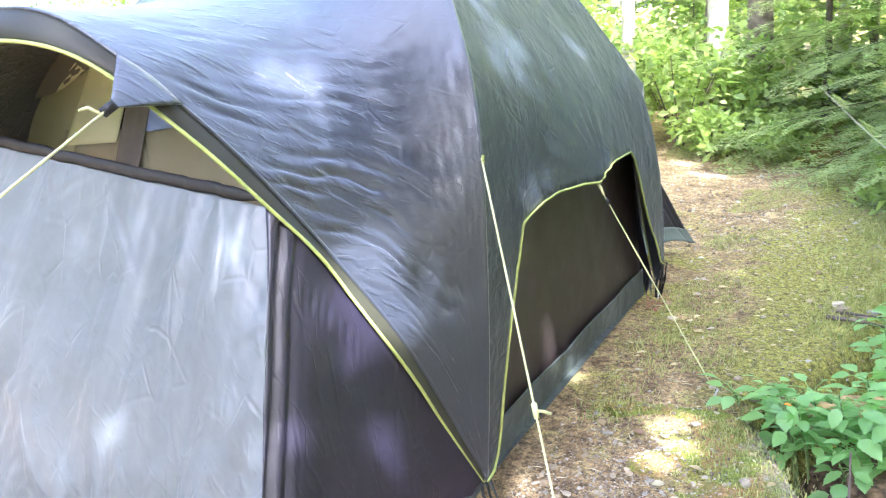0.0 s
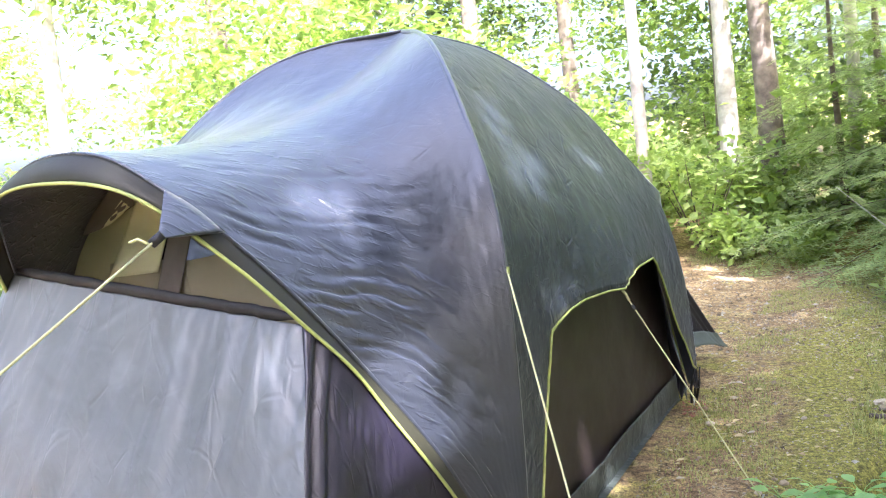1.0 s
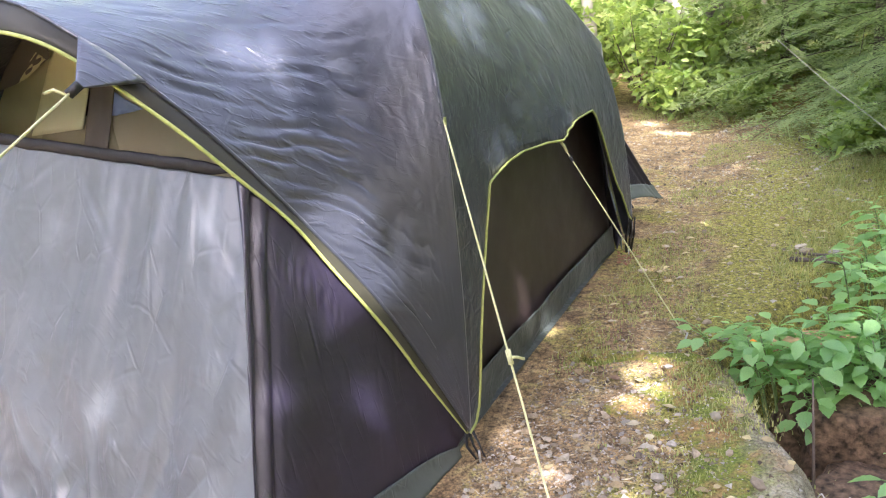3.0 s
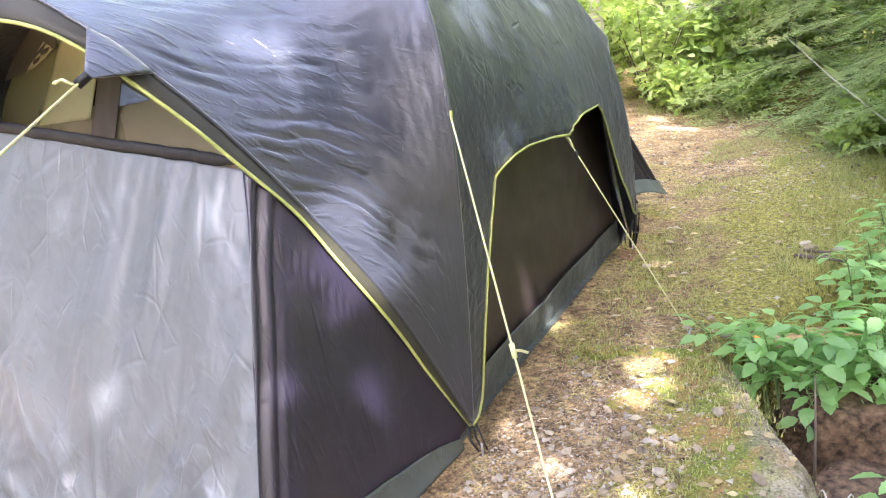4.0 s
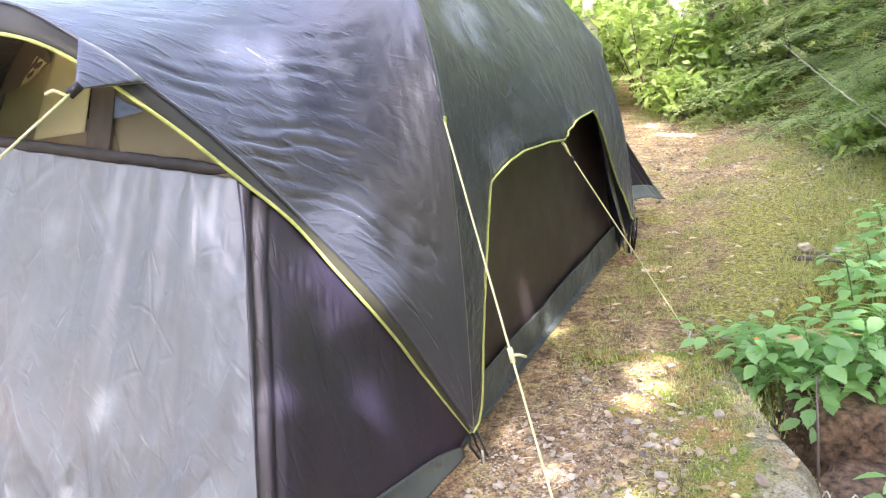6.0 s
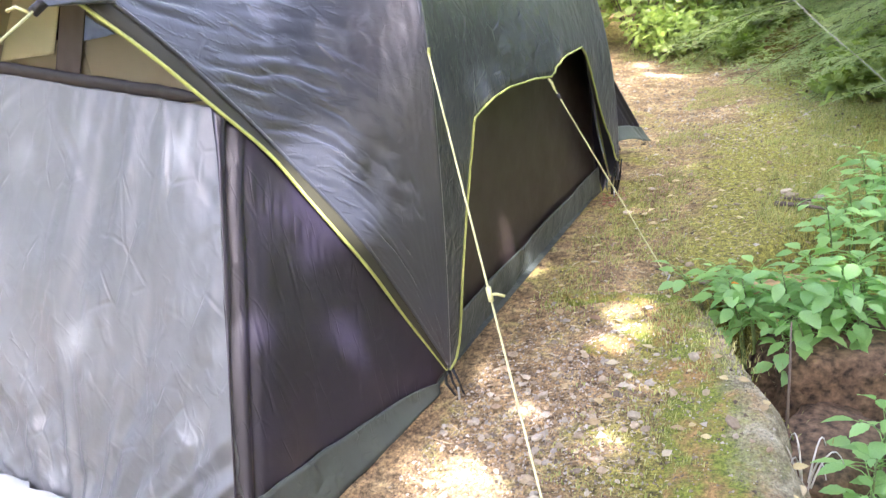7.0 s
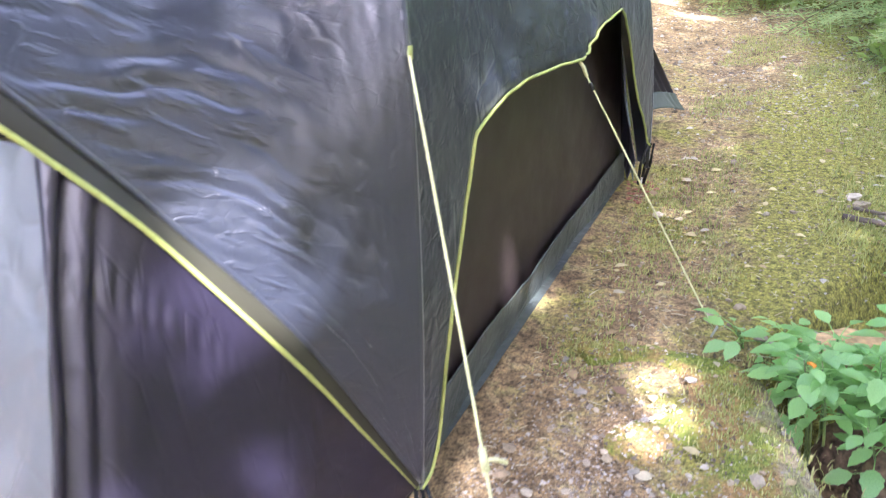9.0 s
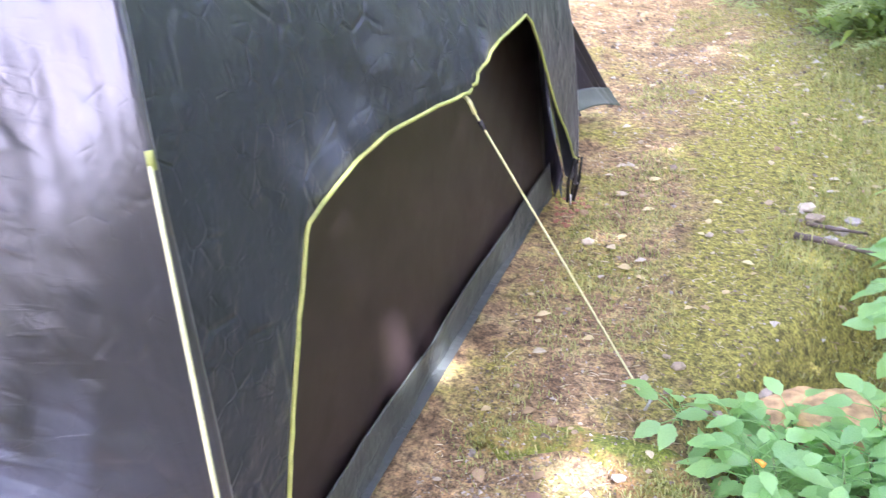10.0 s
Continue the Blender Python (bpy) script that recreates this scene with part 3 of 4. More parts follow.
def build_inner():
    """The inner tent's walls that show below the fly, and its tub floor."""
    for sx in (1, -1):
        def wall(u, w):
            z = 0.02 + 1.2 * w
            y = CY + (HY - 0.03) * (2 * u - 1) * (1 - 0.06 * w)
            x = CX + sx * (HX - 0.085 - 0.05 * w * w - 0.012 * math.sin(math.pi * u) + 0.006 * noise.noise((u * 7, w * 4, 3)))
            return up((x, y, z))
        solidify(part("inner_wall", grid(wall, 50, 24), INNER, tent, "brown-black inner tent side wall"), 0.003)

        def tub(u, w):
            y = CY + (HY - 0.02) * (2 * u - 1)
            top = 0.168 - 0.012 * u
            x = CX + sx * (HX - 0.070 - 0.030 * math.sin(math.pi * u) * (1 - w) + 0.006 * noise.noise((u * 6, w * 2, 5)) + 0.005 * noise.noise((u * 18, w * 3, 6)) + 0.008 * (1 - w) ** 2)
            return up((x, y, 0.003 + top * w))
        solidify(part("floor_strip", grid(tub, 80, 10), TUB, tent, "grey-green bathtub floor strip"), 0.003)
    def end(u, w):
        z = 0.02 + 1.3 * w
        return up((CX + 0.78 * (2 * u - 1) * (1 - 0.12 * w), 2 * CY - 0.05 - 0.2 * w * w, z))
    solidify(part("inner_end_wall", grid(end, 30, 24), OLIVE, tent), 0.003)
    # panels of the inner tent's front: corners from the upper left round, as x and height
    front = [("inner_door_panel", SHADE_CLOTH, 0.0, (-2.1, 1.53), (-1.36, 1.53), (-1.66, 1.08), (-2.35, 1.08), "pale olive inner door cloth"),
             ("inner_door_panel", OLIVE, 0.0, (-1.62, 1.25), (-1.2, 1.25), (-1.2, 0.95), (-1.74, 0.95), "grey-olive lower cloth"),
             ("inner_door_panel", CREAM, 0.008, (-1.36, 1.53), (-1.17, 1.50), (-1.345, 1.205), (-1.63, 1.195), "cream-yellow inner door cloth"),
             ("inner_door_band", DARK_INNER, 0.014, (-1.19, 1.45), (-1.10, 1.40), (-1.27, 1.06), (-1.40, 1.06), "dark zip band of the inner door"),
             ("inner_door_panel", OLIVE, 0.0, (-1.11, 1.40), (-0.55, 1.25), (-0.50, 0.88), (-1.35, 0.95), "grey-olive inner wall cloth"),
             ("mesh_window", SKYBLUE, 0.010, (-1.15, 1.325), (-1.03, 1.255), (-1.10, 1.247), (-1.19, 1.241), "mesh window coloured as the pale blue sky behind it"),
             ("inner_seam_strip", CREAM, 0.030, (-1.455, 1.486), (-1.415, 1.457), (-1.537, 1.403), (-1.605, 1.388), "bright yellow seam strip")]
    for name, mat, proud, tl, tr, br, bl, label in front:
        def panel(u, w):
            hi, lo = [tl[k] + (tr[k] - tl[k]) * u for k in (0, 1)], [bl[k] + (br[k] - bl[k]) * u for k in (0, 1)]
            x, z = (lo[k] + (hi[k] - lo[k]) * w for k in (0, 1))
            return (x, -0.10 - proud + 0.014 * math.sin(math.pi * u) * noise.noise((u * 3, w * 3, tl[0] * 9)), z)
        solidify(part(name, grid(panel, 14, 18), mat, tent, label), 0.003)

    # the dark upper panel hangs in front, with a curved lower edge
    def corner(u, w):
        x = -1.395 - 0.62 * u
        low = float(np.interp(-x, [1.395, 1.6, 1.917, 2.35], [1.462, 1.388, 1.335, 1.25]))
        return (x, -0.122 - 0.01 * math.sin(3 * u), low + (1.60 - 0.14 * u - low) * w)
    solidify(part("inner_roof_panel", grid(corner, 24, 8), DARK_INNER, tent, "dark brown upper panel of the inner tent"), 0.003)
    part("inner_door_base", grid(lambda u, w: up((-0.2 - 1.4 * u, -0.09, 0.01 + 0.9 * w)), 12, 8), OLIVE, tent)
    part("tub_floor", grid(lambda u, w: up((CX + 0.84 * (2 * u - 1), CY + 1.1 * (2 * w - 1), 0.02)), 20, 20), TUB, tent)


build_fly()
build_vestibule(False)
build_vestibule(True)
build_inner()


def build_fittings():
    # porch guy flap
    tip = Vector((-0.52, -0.752, 1.322))
    a, b = (Vector(CREST(min((k / 1000 for k in range(500)), key=lambda k: abs(CREST(k)[0] - x)))) for x in (-0.50, -0.60))
    a, b = a + Vector((0.01, -0.012, 0.012)), b + Vector((0, -0.012, 0.012))

    def flap(u, w):
        root = a.lerp(b, u)
        p = root.lerp(tip, w)
        p.y -= 0.02 * math.sin(math.pi * w) * math.sin(math.pi * u)
        p.z += 0.012 * math.sin(math.pi * u) * (1 - w)
        return up(p)
    solidify(part("guy_flap", grid(flap, 10, 10), FLY, tent, "triangular guy-out flap"), 0.004)
    t = Vector(up(tip))
    part("flap_tab", tube([t + Vector((0.01, 0.008, 0.008)), t + Vector((-0.012, -0.012, -0.012))], 0.012, 8), WEBBING, tent)
    foot = Vector((-0.9, -2.9, 0.1))
    part("guy_line", tube([t.lerp(foot, k / 10) for k in range(11)], 0.0032, 6), CORD, tent, "taut lime guy line")
    part("guy_knot", tube([t + Vector((-0.01, -0.02, -0.012)), t + Vector((-0.035, -0.03, 0.004)), t + Vector((-0.06, -0.035, -0.002))], 0.004, 6), CORD, tent)
    # corner guy line
    g = Vector((-0.016, 0.095, 1.12))
    f1 = Vector((0.525, -0.585, 0.0))
    line = part("guy_line", tube([g.lerp(f1, k / 12) for k in range(13)], 0.0034, 6), CORD, tent, "taut lime guy line")
    k = g.lerp(f1, 0.53)
    d = (f1 - g).normalized()
    part("tensioner", tube([k - d * 0.02, k + d * 0.02], 0.008, 8), CORD, line, "cord tensioner")
    part("knot", tube([k, k + Vector((0.018, 0.012, -0.004)), k + Vector((0.035, 0.02, -0.012))], 0.004, 6), CORD, line)
    part("guy_tab", tube([g + Vector((0.004, 0, 0.010)), g - Vector((-0.006, 0.004, 0.015))], 0.006, 8, flat=0.5), PIPING, tent)
    part("tent_peg", tube([f1 + Vector((0.01, -0.02, 0.03)), f1 + Vector((-0.01, 0.02, -0.05))], 0.004, 8), STEEL, tent)
    # side guy line with its toggle
    s = Vector((0.026, 1.061, 0.872))
    f2 = Vector((0.50, 1.05, 0.03))
    line = part("guy_line", tube([s.lerp(f2, k / 12) for k in range(13)], 0.003, 6), CORD, tent, "taut lime guy line")
    d = (f2 - s).normalized()
    part("toggle", tube([s + d * 0.005, s + d * 0.03 + Vector((0, 0, 0.008)), s + d * 0.055], 0.006, 8), CORD, line)
    part("toggle", tube([s + d * 0.075, s + d * 0.10], 0.007, 8), WEBBING, line)
    part("tent_peg", tube([f2 + Vector((0.012, 0, 0.012)), f2 + Vector((-0.02, 0, -0.08))], 0.004, 8), STEEL, tent)
    # webbing and pegs at the corners
    for at, foot, lift in (((-0.03, 0.01, 0.105), (0.005, -0.005, 0.0), 0.0), ((0.035, 2.2, 0.22), (0.0, 2.2, 0.0), 0.0)):
        at, foot = Vector(at), Vector(foot)
        for k, o in enumerate((-0.012, 0.004, 0.018)):
            mid = at.lerp(foot, 0.5) + Vector((o * 1.5, -0.01, 0.01 * k))
            part("webbing_strap", tube([at + Vector((o, 0, 0)), mid, foot + Vector((o * 0.7, 0.01 * k, 0.01))], 0.007, 6, flat=0.4), WEBBING, tent)
        part("tent_peg", tube([foot + Vector((0.01, -0.01, 0.05)), foot + Vector((0, 0.01, -0.06))], 0.004, 8), STEEL, tent)


build_fittings()


def rear_flap():
    """The guy-out flap on the far pole, standing off the silhouette."""
    a, b, tip = Vector(pole(1.10, 1, 1)), Vector(pole(1.33, 1, 1)), Vector((-0.085, 2.24, 1.185))
    solidify(part("guy_flap", grid(lambda u, w: up(a.lerp(b, u).lerp(tip, w)), 6, 6), FLY, tent), 0.004)


rear_flap()


# ---- rocks ----
RIM = spline([(0.40, 0.96), (0.55, 0.93), (0.66, 0.87), (0.74, 0.70), (0.845, 0.42), (0.94, 0.23), (1.0, 0.0), (1.035, -0.18), (1.06, -0.40), (1.08, -0.75), (1.04, -1.05)])


def ledge_rock():
    """A flat rock that sinks into the path on one side and breaks off steeply on the other."""
    at = pose(0.87, 0.28, 0, 0, 0, 16)
    back = at.inverted()
    nu, ring = 150, 44
    bm = bmesh.new()
    rings = []
    for i in range(nu + 1):
        u = i / nu
        rx, ry = RIM(u)
        ends = smoothstep(0.0, 0.10, u) * smoothstep(1.0, 0.92, u)
        row = []
        for k in range(ring):
            q = k / ring
            if q < 0.5:
                d = 0.52 * (1 - q / 0.5) * (0.35 + 0.65 * ends)
                drop = 0.0
            elif q < 0.85:
                d, drop = -0.07 * math.sin((q - 0.5) / 0.35 * 2.2), (q - 0.5) / 0.35
            else:
                d, drop = 0.50 * (q - 0.85) / 0.15, 1.0
            x, y = rx - 0.94 * d, ry - 0.22 * d * ends
            lump = 0.016 * noise.noise((x * 5, y * 5, 4)) + 0.010 * noise.noise((x * 13, y * 13, 8)) + 0.004 * noise.noise((x * 40, y * 40, 1))
            top = 0.020 - 0.055 * smoothstep(0.22, 0.50, d + 0.45 * noise.noise((x * 4, y * 4, 3))) - 0.02 * math.exp(-(d / 0.035) ** 2) - 0.03 * (1 - ends)
            z = top + lump - 0.40 * drop
            if drop:
                x += 0.05 * noise.noise((y * 6, z * 7, 9)) * min(1, drop * 5) + 0.02 * noise.noise((y * 20, z * 18, 2)) * min(1, drop * 5)
            row.append(bm.verts.new(back @ Vector((x, y, z))))
        rings.append(row)
    for r0, r1 in zip(rings, rings[1:]):
        for k in range(ring):
            bm.faces.new((r0[k], r0[(k + 1) % ring], r1[(k + 1) % ring], r1[k]))
    bm.faces.new(rings[0][::-1])
    bm.faces.new(rings[-1])
    bmesh.ops.recalc_face_normals(bm, faces=bm.faces)
    ob = part("mossy_boulder", bm, LEDGE)
    ob.matrix_world = at
    return tagged(ob, "flat mossy rock ledge with a pale lichened rim", "rock")


flat_rock = ledge_rock()
# the brown boulders cover the hollow's pale soil; their dark colour carries its shade
boulder("brown_boulder", "dark brown boulder filling the shaded hollow below the ledge", (1.20, 0.92, -0.26), (0.34, 0.26, 0.30), BROWN_ROCK, 7.7, 20, 0.6)
boulder("tan_stone", "pale tan stone half buried beside the plants", (0.96, 1.22, -0.075), (0.25, 0.11, 0.085), TAN_ROCK, 5.2, 20, 0.5)
boulder("brown_boulder", "dark brown stone filling the shaded hollow under the ledge", (1.12, 0.42, -0.34), (0.2, 0.3, 0.16), BROWN_ROCK, 2.4, -15, 0.7)
boulder("mossy_boulder", "small mossy boulder at the edge of the clearing", (0.75, 7.1, -0.02), (0.55, 0.4, 0.42), ROCK, 9.3)


# ---- trees ----
def scatter_leaves(centres, per, spread, size, rng, squash=0.55):
    """Many single leaves round clump centres, as arrays for one mesh."""
    c = np.repeat(np.asarray(centres), per, axis=0)
    n = len(c)
    off = rng.normal(size=(n, 3)) * np.array([spread, spread, spread * squash])
    p = c + off
    s = size * rng.uniform(0.6, 1.3, size=(n, 1))
    a = rng.normal(size=(n, 3))
    a[:, 2] *= 0.5
    a /= np.linalg.norm(a, axis=1, keepdims=True)
    nrm = rng.normal(size=(n, 3)) * 0.6 + np.array([0, 0, 1])
    b = np.cross(nrm, a)
    b /= np.linalg.norm(b, axis=1, keepdims=True)
    fold = np.cross(a, b) * s * 0.12
    v = np.stack([p, p + a * s * 0.45 + b * s * 0.32 + fold, p + a * s, p + a * s * 0.45 - b * s * 0.32 + fold], 1).reshape(-1, 3)
    f = np.arange(4 * n).reshape(n, 4)
    return v, np.concatenate([f[:, [0, 1, 2]], f[:, [0, 2, 3]]])


def raw_mesh(name, v, f, mat, parent=None):
    me = bpy.data.meshes.new(name)
    me.from_pydata([tuple(q) for q in v], [], [tuple(q) for q in f])
    me.materials.append(mat)
    ob = new(name, me)
    ob.parent = parent
    return ob


def trunk_mesh(height, radius, seed, limbs=5, bm=None):
    r = random.Random(seed)
    bm = bm or bmesh.new()
    lean = (r.uniform(-0.03, 0.03), r.uniform(-0.03, 0.03))
    spine = [Vector((lean[0] * z + 0.05 * math.sin(z * 0.7 + seed), lean[1] * z + 0.05 * math.cos(z * 0.9 + seed), z)) for z in np.linspace(-0.2, height, 16)]
    tube(spine, radius, 12, 0.35, bm)
    for k in range(limbs):
        i = r.randrange(6, 15)
        a = r.uniform(0, 6.28)
        d = Vector((math.cos(a), math.sin(a), r.uniform(0.2, 0.8)))
        n = r.uniform(0.8, 2.2)
        tube([spine[i] + d * n * q + Vector((0, 0, 0.15 * q * q)) for q in (0, 0.35, 0.7, 1)], radius * 0.28, 6, 0.3, bm)
    return bm


def tree(x, y, height, radius, mat, seed, label, crown=True):
    ob = thing("tree", label, "tree", "trees of the wood", at=(x, y, ground_z(x, y)))
    part("trunk", trunk_mesh(height, radius, seed), mat, ob)
    if crown:
        rng = np.random.default_rng(seed)
        cs = np.array([0, 0, height * 0.78]) + rng.normal(size=(40, 3)) * np.array([1.3, 1.3, height * 0.12])
        v, f = scatter_leaves(cs, 28, 0.32, 0.13, rng)
        raw_mesh("crown", v, f, WOODS, ob)
    return ob


EYE = Vector((0.975, -1.967, 0))
for dx, dy, far, rad, mat, label in (
        (-0.255, 0.967, 9.5, 0.085, PALE_BARK, "slender pale-barked tree in the wood"),
        (-0.170, 0.984, 13.0, 0.14, BARK, "grey-brown straight tree trunk in the wood"),
        (-0.155, 0.987, 12.0, 0.16, PALE_BARK, "pale-barked tree trunk in the wood"),
        (-0.118, 0.992, 11.0, 0.18, BARK, "thick grey tree trunk among hemlocks"),
        (-0.438, 0.883, 14.0, 0.17, BARK, "dark tree trunk behind the tent"),
        (-0.334, 0.938, 15.0, 0.16, BARK, "dark tree trunk behind the tent"),
        (-0.545, 0.815, 16.0, 0.15, PALE_BARK, "pale tree trunk behind the tent"),
        (-0.520, 0.830, 17.0, 0.13, PALE_BARK, "pale tree trunk behind the tent"),
        (-0.700, 0.690, 15.0, 0.2, BARK, "dark leaning tree trunk in bright leaves"),
        (-0.824, 0.554, 11.0, 0.15, PALE_BARK, "pale tree trunk in bright leaves"),
        (-0.03, 0.999, 12.0, 0.10, PALE_BARK, "slender pale-barked tree in the wood"),
        (0.10, 0.99, 14.0, 0.2, BARK, "grey tree trunk behind hemlocks")):
    tree(EYE.x + dx * far, EYE.y + dy * far, 11 + 3 * math.sin(far), rad, mat, int(far * 10 + rad * 1000), label)


def far_foliage():
    """Leaves of the wood's undergrowth and lower crowns round the clearing."""
    rng = np.random.default_rng(5)
    cs = []
    while len(cs) < 2300:
        a = rng.uniform(-1.35, 0.75)
        d = rng.uniform(9.5, 24)
        x, y = EYE.x + d * math.sin(a), EYE.y + d * math.cos(a)
        z = rng.uniform(0.1, 1.0) ** 1.3 * (2.0 + 0.35 * d)
        if -0.30 < a < -0.07 and d < 12.5 and z > 1.1:
            continue
        if noise.noise((x * 0.35, y * 0.35, z * 0.5)) > -0.05 + 0.12 * (z > 2) + 0.05 * (a < -0.45) * (z > 1.2):
            cs.append((x, y, z + ground_z(x, y)))
    v, f = scatter_leaves(cs, 70, 0.40, 0.16, rng)
    ob = raw_mesh("woodland_foliage", v, f, WOODS)
    tagged(ob, "sunlit green undergrowth and low branches of the wood", "foliage", kind="stuff")


far_foliage()


def near_wood():
    """Unseen wood that closes the clearing on the sides away from the path, added to darken reflections."""
    rng = np.random.default_rng(15)
    cs = []
    # tall and dense on the path's side to block sky, low and open on the porch's side
    for a0, a1, count, steep, gap in ((0.9, 2.5, 620, 0.95, -0.3), (2.5, 2 * math.pi - 1.5, 480, 0.55, -0.1)):
        made = 0
        while made < count:
            a, d = rng.uniform(a0, a1), rng.uniform(6.5, 13)
            x, y, z = EYE.x + d * math.sin(a), EYE.y + d * math.cos(a), rng.uniform(0.0, steep * d)
            if noise.noise((x * 0.4, y * 0.4, z * 0.4)) > gap:
                cs.append((x, y, z + ground_z(x, y)))
                made += 1
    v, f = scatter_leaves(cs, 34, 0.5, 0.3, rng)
    tagged(raw_mesh("woodland_foliage", v, f, DARK_WOODS), "unseen green undergrowth and low branches round the clearing, coloured dark for shade", "foliage", kind="stuff")


near_wood()


def deep_wood():
    """Leaves far behind the trunks at the end of the path, their shade put into the colour."""
    rng = np.random.default_rng(8)
    cs = []
    while len(cs) < 520:
        a, d = rng.uniform(-0.62, 0.5), rng.uniform(15, 23)
        x, y, z = EYE.x + d * math.sin(a), EYE.y + d * math.cos(a), rng.uniform(0.3, 9.5)
        if noise.noise((x * 0.3, y * 0.3, z * 0.35)) > -0.12:
            cs.append((x, y, z + ground_z(x, y)))
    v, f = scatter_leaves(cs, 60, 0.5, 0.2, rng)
    tagged(raw_mesh("woodland_foliage", v, f, DARK_WOODS), "green leaves deep in the wood, coloured dark for shade", "foliage", kind="stuff")


deep_wood()


def sun_side_tree(x, y, seed):
    """A tall tree added out of view on the sun's side, whose crown throws the dappled shade."""
    ob = thing("tree", "tall unseen broadleaf tree added to shade the clearing", "tree", "trees of the wood", at=(x, y, ground_z(x, y)))
    part("trunk", trunk_mesh(9.5, 0.2, seed, 9), BARK, ob)
    return ob


def canopy():
    rng = np.random.default_rng(11)
    side = TO_SUN.cross(Vector((0, 0, 1))).normalized()
    high = side.cross(TO_SUN).normalized()
    mid = Vector((0.0, 0.9, 0.6)) + TO_SUN * 9.5
    trees = [sun_side_tree(5.2, -4.6, 3), sun_side_tree(7.5, -1.0, 4), sun_side_tree(3.0, -7.5, 5)]
    n = 120000
    a, b, c = rng.uniform(-7.0, 4.2, n), rng.uniform(-4.2, 5.2, n), rng.normal(size=n) * 0.9
    # openings in the crowns, set where sun patches should fall: across, along, radius
    holes = [(.33, .60, .12), (.25, .50, .10), (.43, 1.02, .08), (.56, 1.14, .06),
             (-.40, 1.34, .10), (-.98, 1.79, .08), (-.35, .89, .04), (-.30, 1.55, .09), (-.677, .618, .065),
             (.47, .50, .07), (.33, .17, .07), (.606, .20, .04), (.634, .04, .05), (.73, .68, .015), (.81, .03, .02), (1.22, .21, .02),
             (-.13, -.12, .10), (.19, -.31, .13), (-.88, .24, .06), (-.60, .0, .08), (-.76, .11, .06), (-.07, .01, .05)]
    far = [(q, rng.uniform(-4, 5), rng.uniform(0.06, 0.16)) for q in rng.uniform(-7, 4, 160)]
    holes += [h for h in far if not (-5.0 < h[0] < 2.6 and -2.0 < h[1] < 3.2)]
    keep = np.ones(n, bool)
    pa, pb = a + mid.dot(side), b + mid.dot(high)
    for ha, hb, hr in holes:
        turn = np.arctan2(pb - hb, pa - ha)
        edge = (hr + 0.045) * (1 + 0.25 * np.sin(2 * turn + 9 * ha) + 0.15 * np.sin(5 * turn + 7 * hb))
        keep &= np.hypot(pa - ha, pb - hb) > edge
    keep |= rng.random(n) < 0.012
    a, b, c = a[keep], b[keep], c[keep]
    p = np.array(mid) + np.outer(a, side) + np.outer(b, high) + np.outer(c, TO_SUN)
    which = np.argmin([np.hypot(p[:, 0] - t.location.x, p[:, 1] - t.location.y) for t in trees], axis=0)
    for k, t in enumerate(trees):
        v, f = scatter_leaves(p[which == k] - np.array(t.location), 1, 0.03, 0.15, rng)
        raw_mesh("crown", v, f, CANOPY, t)


canopy()


def hemlock_branch(seed, length=1.3):
    """A flat feathery spray: a bowed stem, side twigs, and needles along each twiglet."""
    r = random.Random(seed)
    verts, faces = [], []

    def blade(a, b, w):
        d = b - a
        s = d.cross(Vector((0, 0, 1)))
        s = s.normalized() * w if s.length > 1e-4 else Vector((w, 0, 0))
        i = len(verts)
        verts.extend([a, a.lerp(b, 0.5) + s, b, a.lerp(b, 0.5) - s])
        faces.extend([(i, i + 1, i + 2), (i, i + 2, i + 3)])

    def spine(t):
        return Vector((0.06 * math.sin(3 * t + seed), length * t, 0.10 * t - 0.34 * t * t))
    steps = 24
    for k in range(1, steps + 1):
        t = k / steps
        root = spine(t)
        for sgn in (-1, 1):
            n = length * 0.42 * (1 - t) ** 0.75 * min(1, t * 4) + 0.06
            n *= r.uniform(0.7, 1.15)
            ang = radians(r.uniform(48, 66))
            d = Vector((sgn * math.sin(ang), math.cos(ang), r.uniform(-0.25, 0.05)))
            m = max(3, int(n / 0.030))
            for j in range(m + 1):
                q = j / m
                a = root + d * n * q + Vector((0, 0, -0.10 * q * q * n))
                for sg in (-1, 1):
                    e = Vector((sg * d.y * 0.9 + d.x * 0.75, -sg * d.x * 0.9 + d.y * 0.75, r.uniform(-0.35, 0.25)))
                    ln = (0.062 * (1 - 0.5 * q)) * r.uniform(0.6, 1.2)
                    blade(a, a + e * ln, 0.0075)
            blade(root, root + d * n * 1.05 + Vector((0, 0, -0.1 * n)), 0.004)
    return verts, faces, [spine(k / 8) for k in range(9)]


BRANCHES = []
for s in range(4):
    bv, bf, bs = hemlock_branch(s + 1)
    me = bpy.data.meshes.new("spray")
    me.from_pydata([tuple(q) for q in bv], [], bf)
    me.materials.append(NEEDLE)
    stem = bpy.data.meshes.new("stem")
    sb = tube(bs, 0.005, 6, 0.25)
    sb.to_mesh(stem)
    sb.free()
    stem.materials.append(TWIG)
    BRANCHES.append((me, stem))


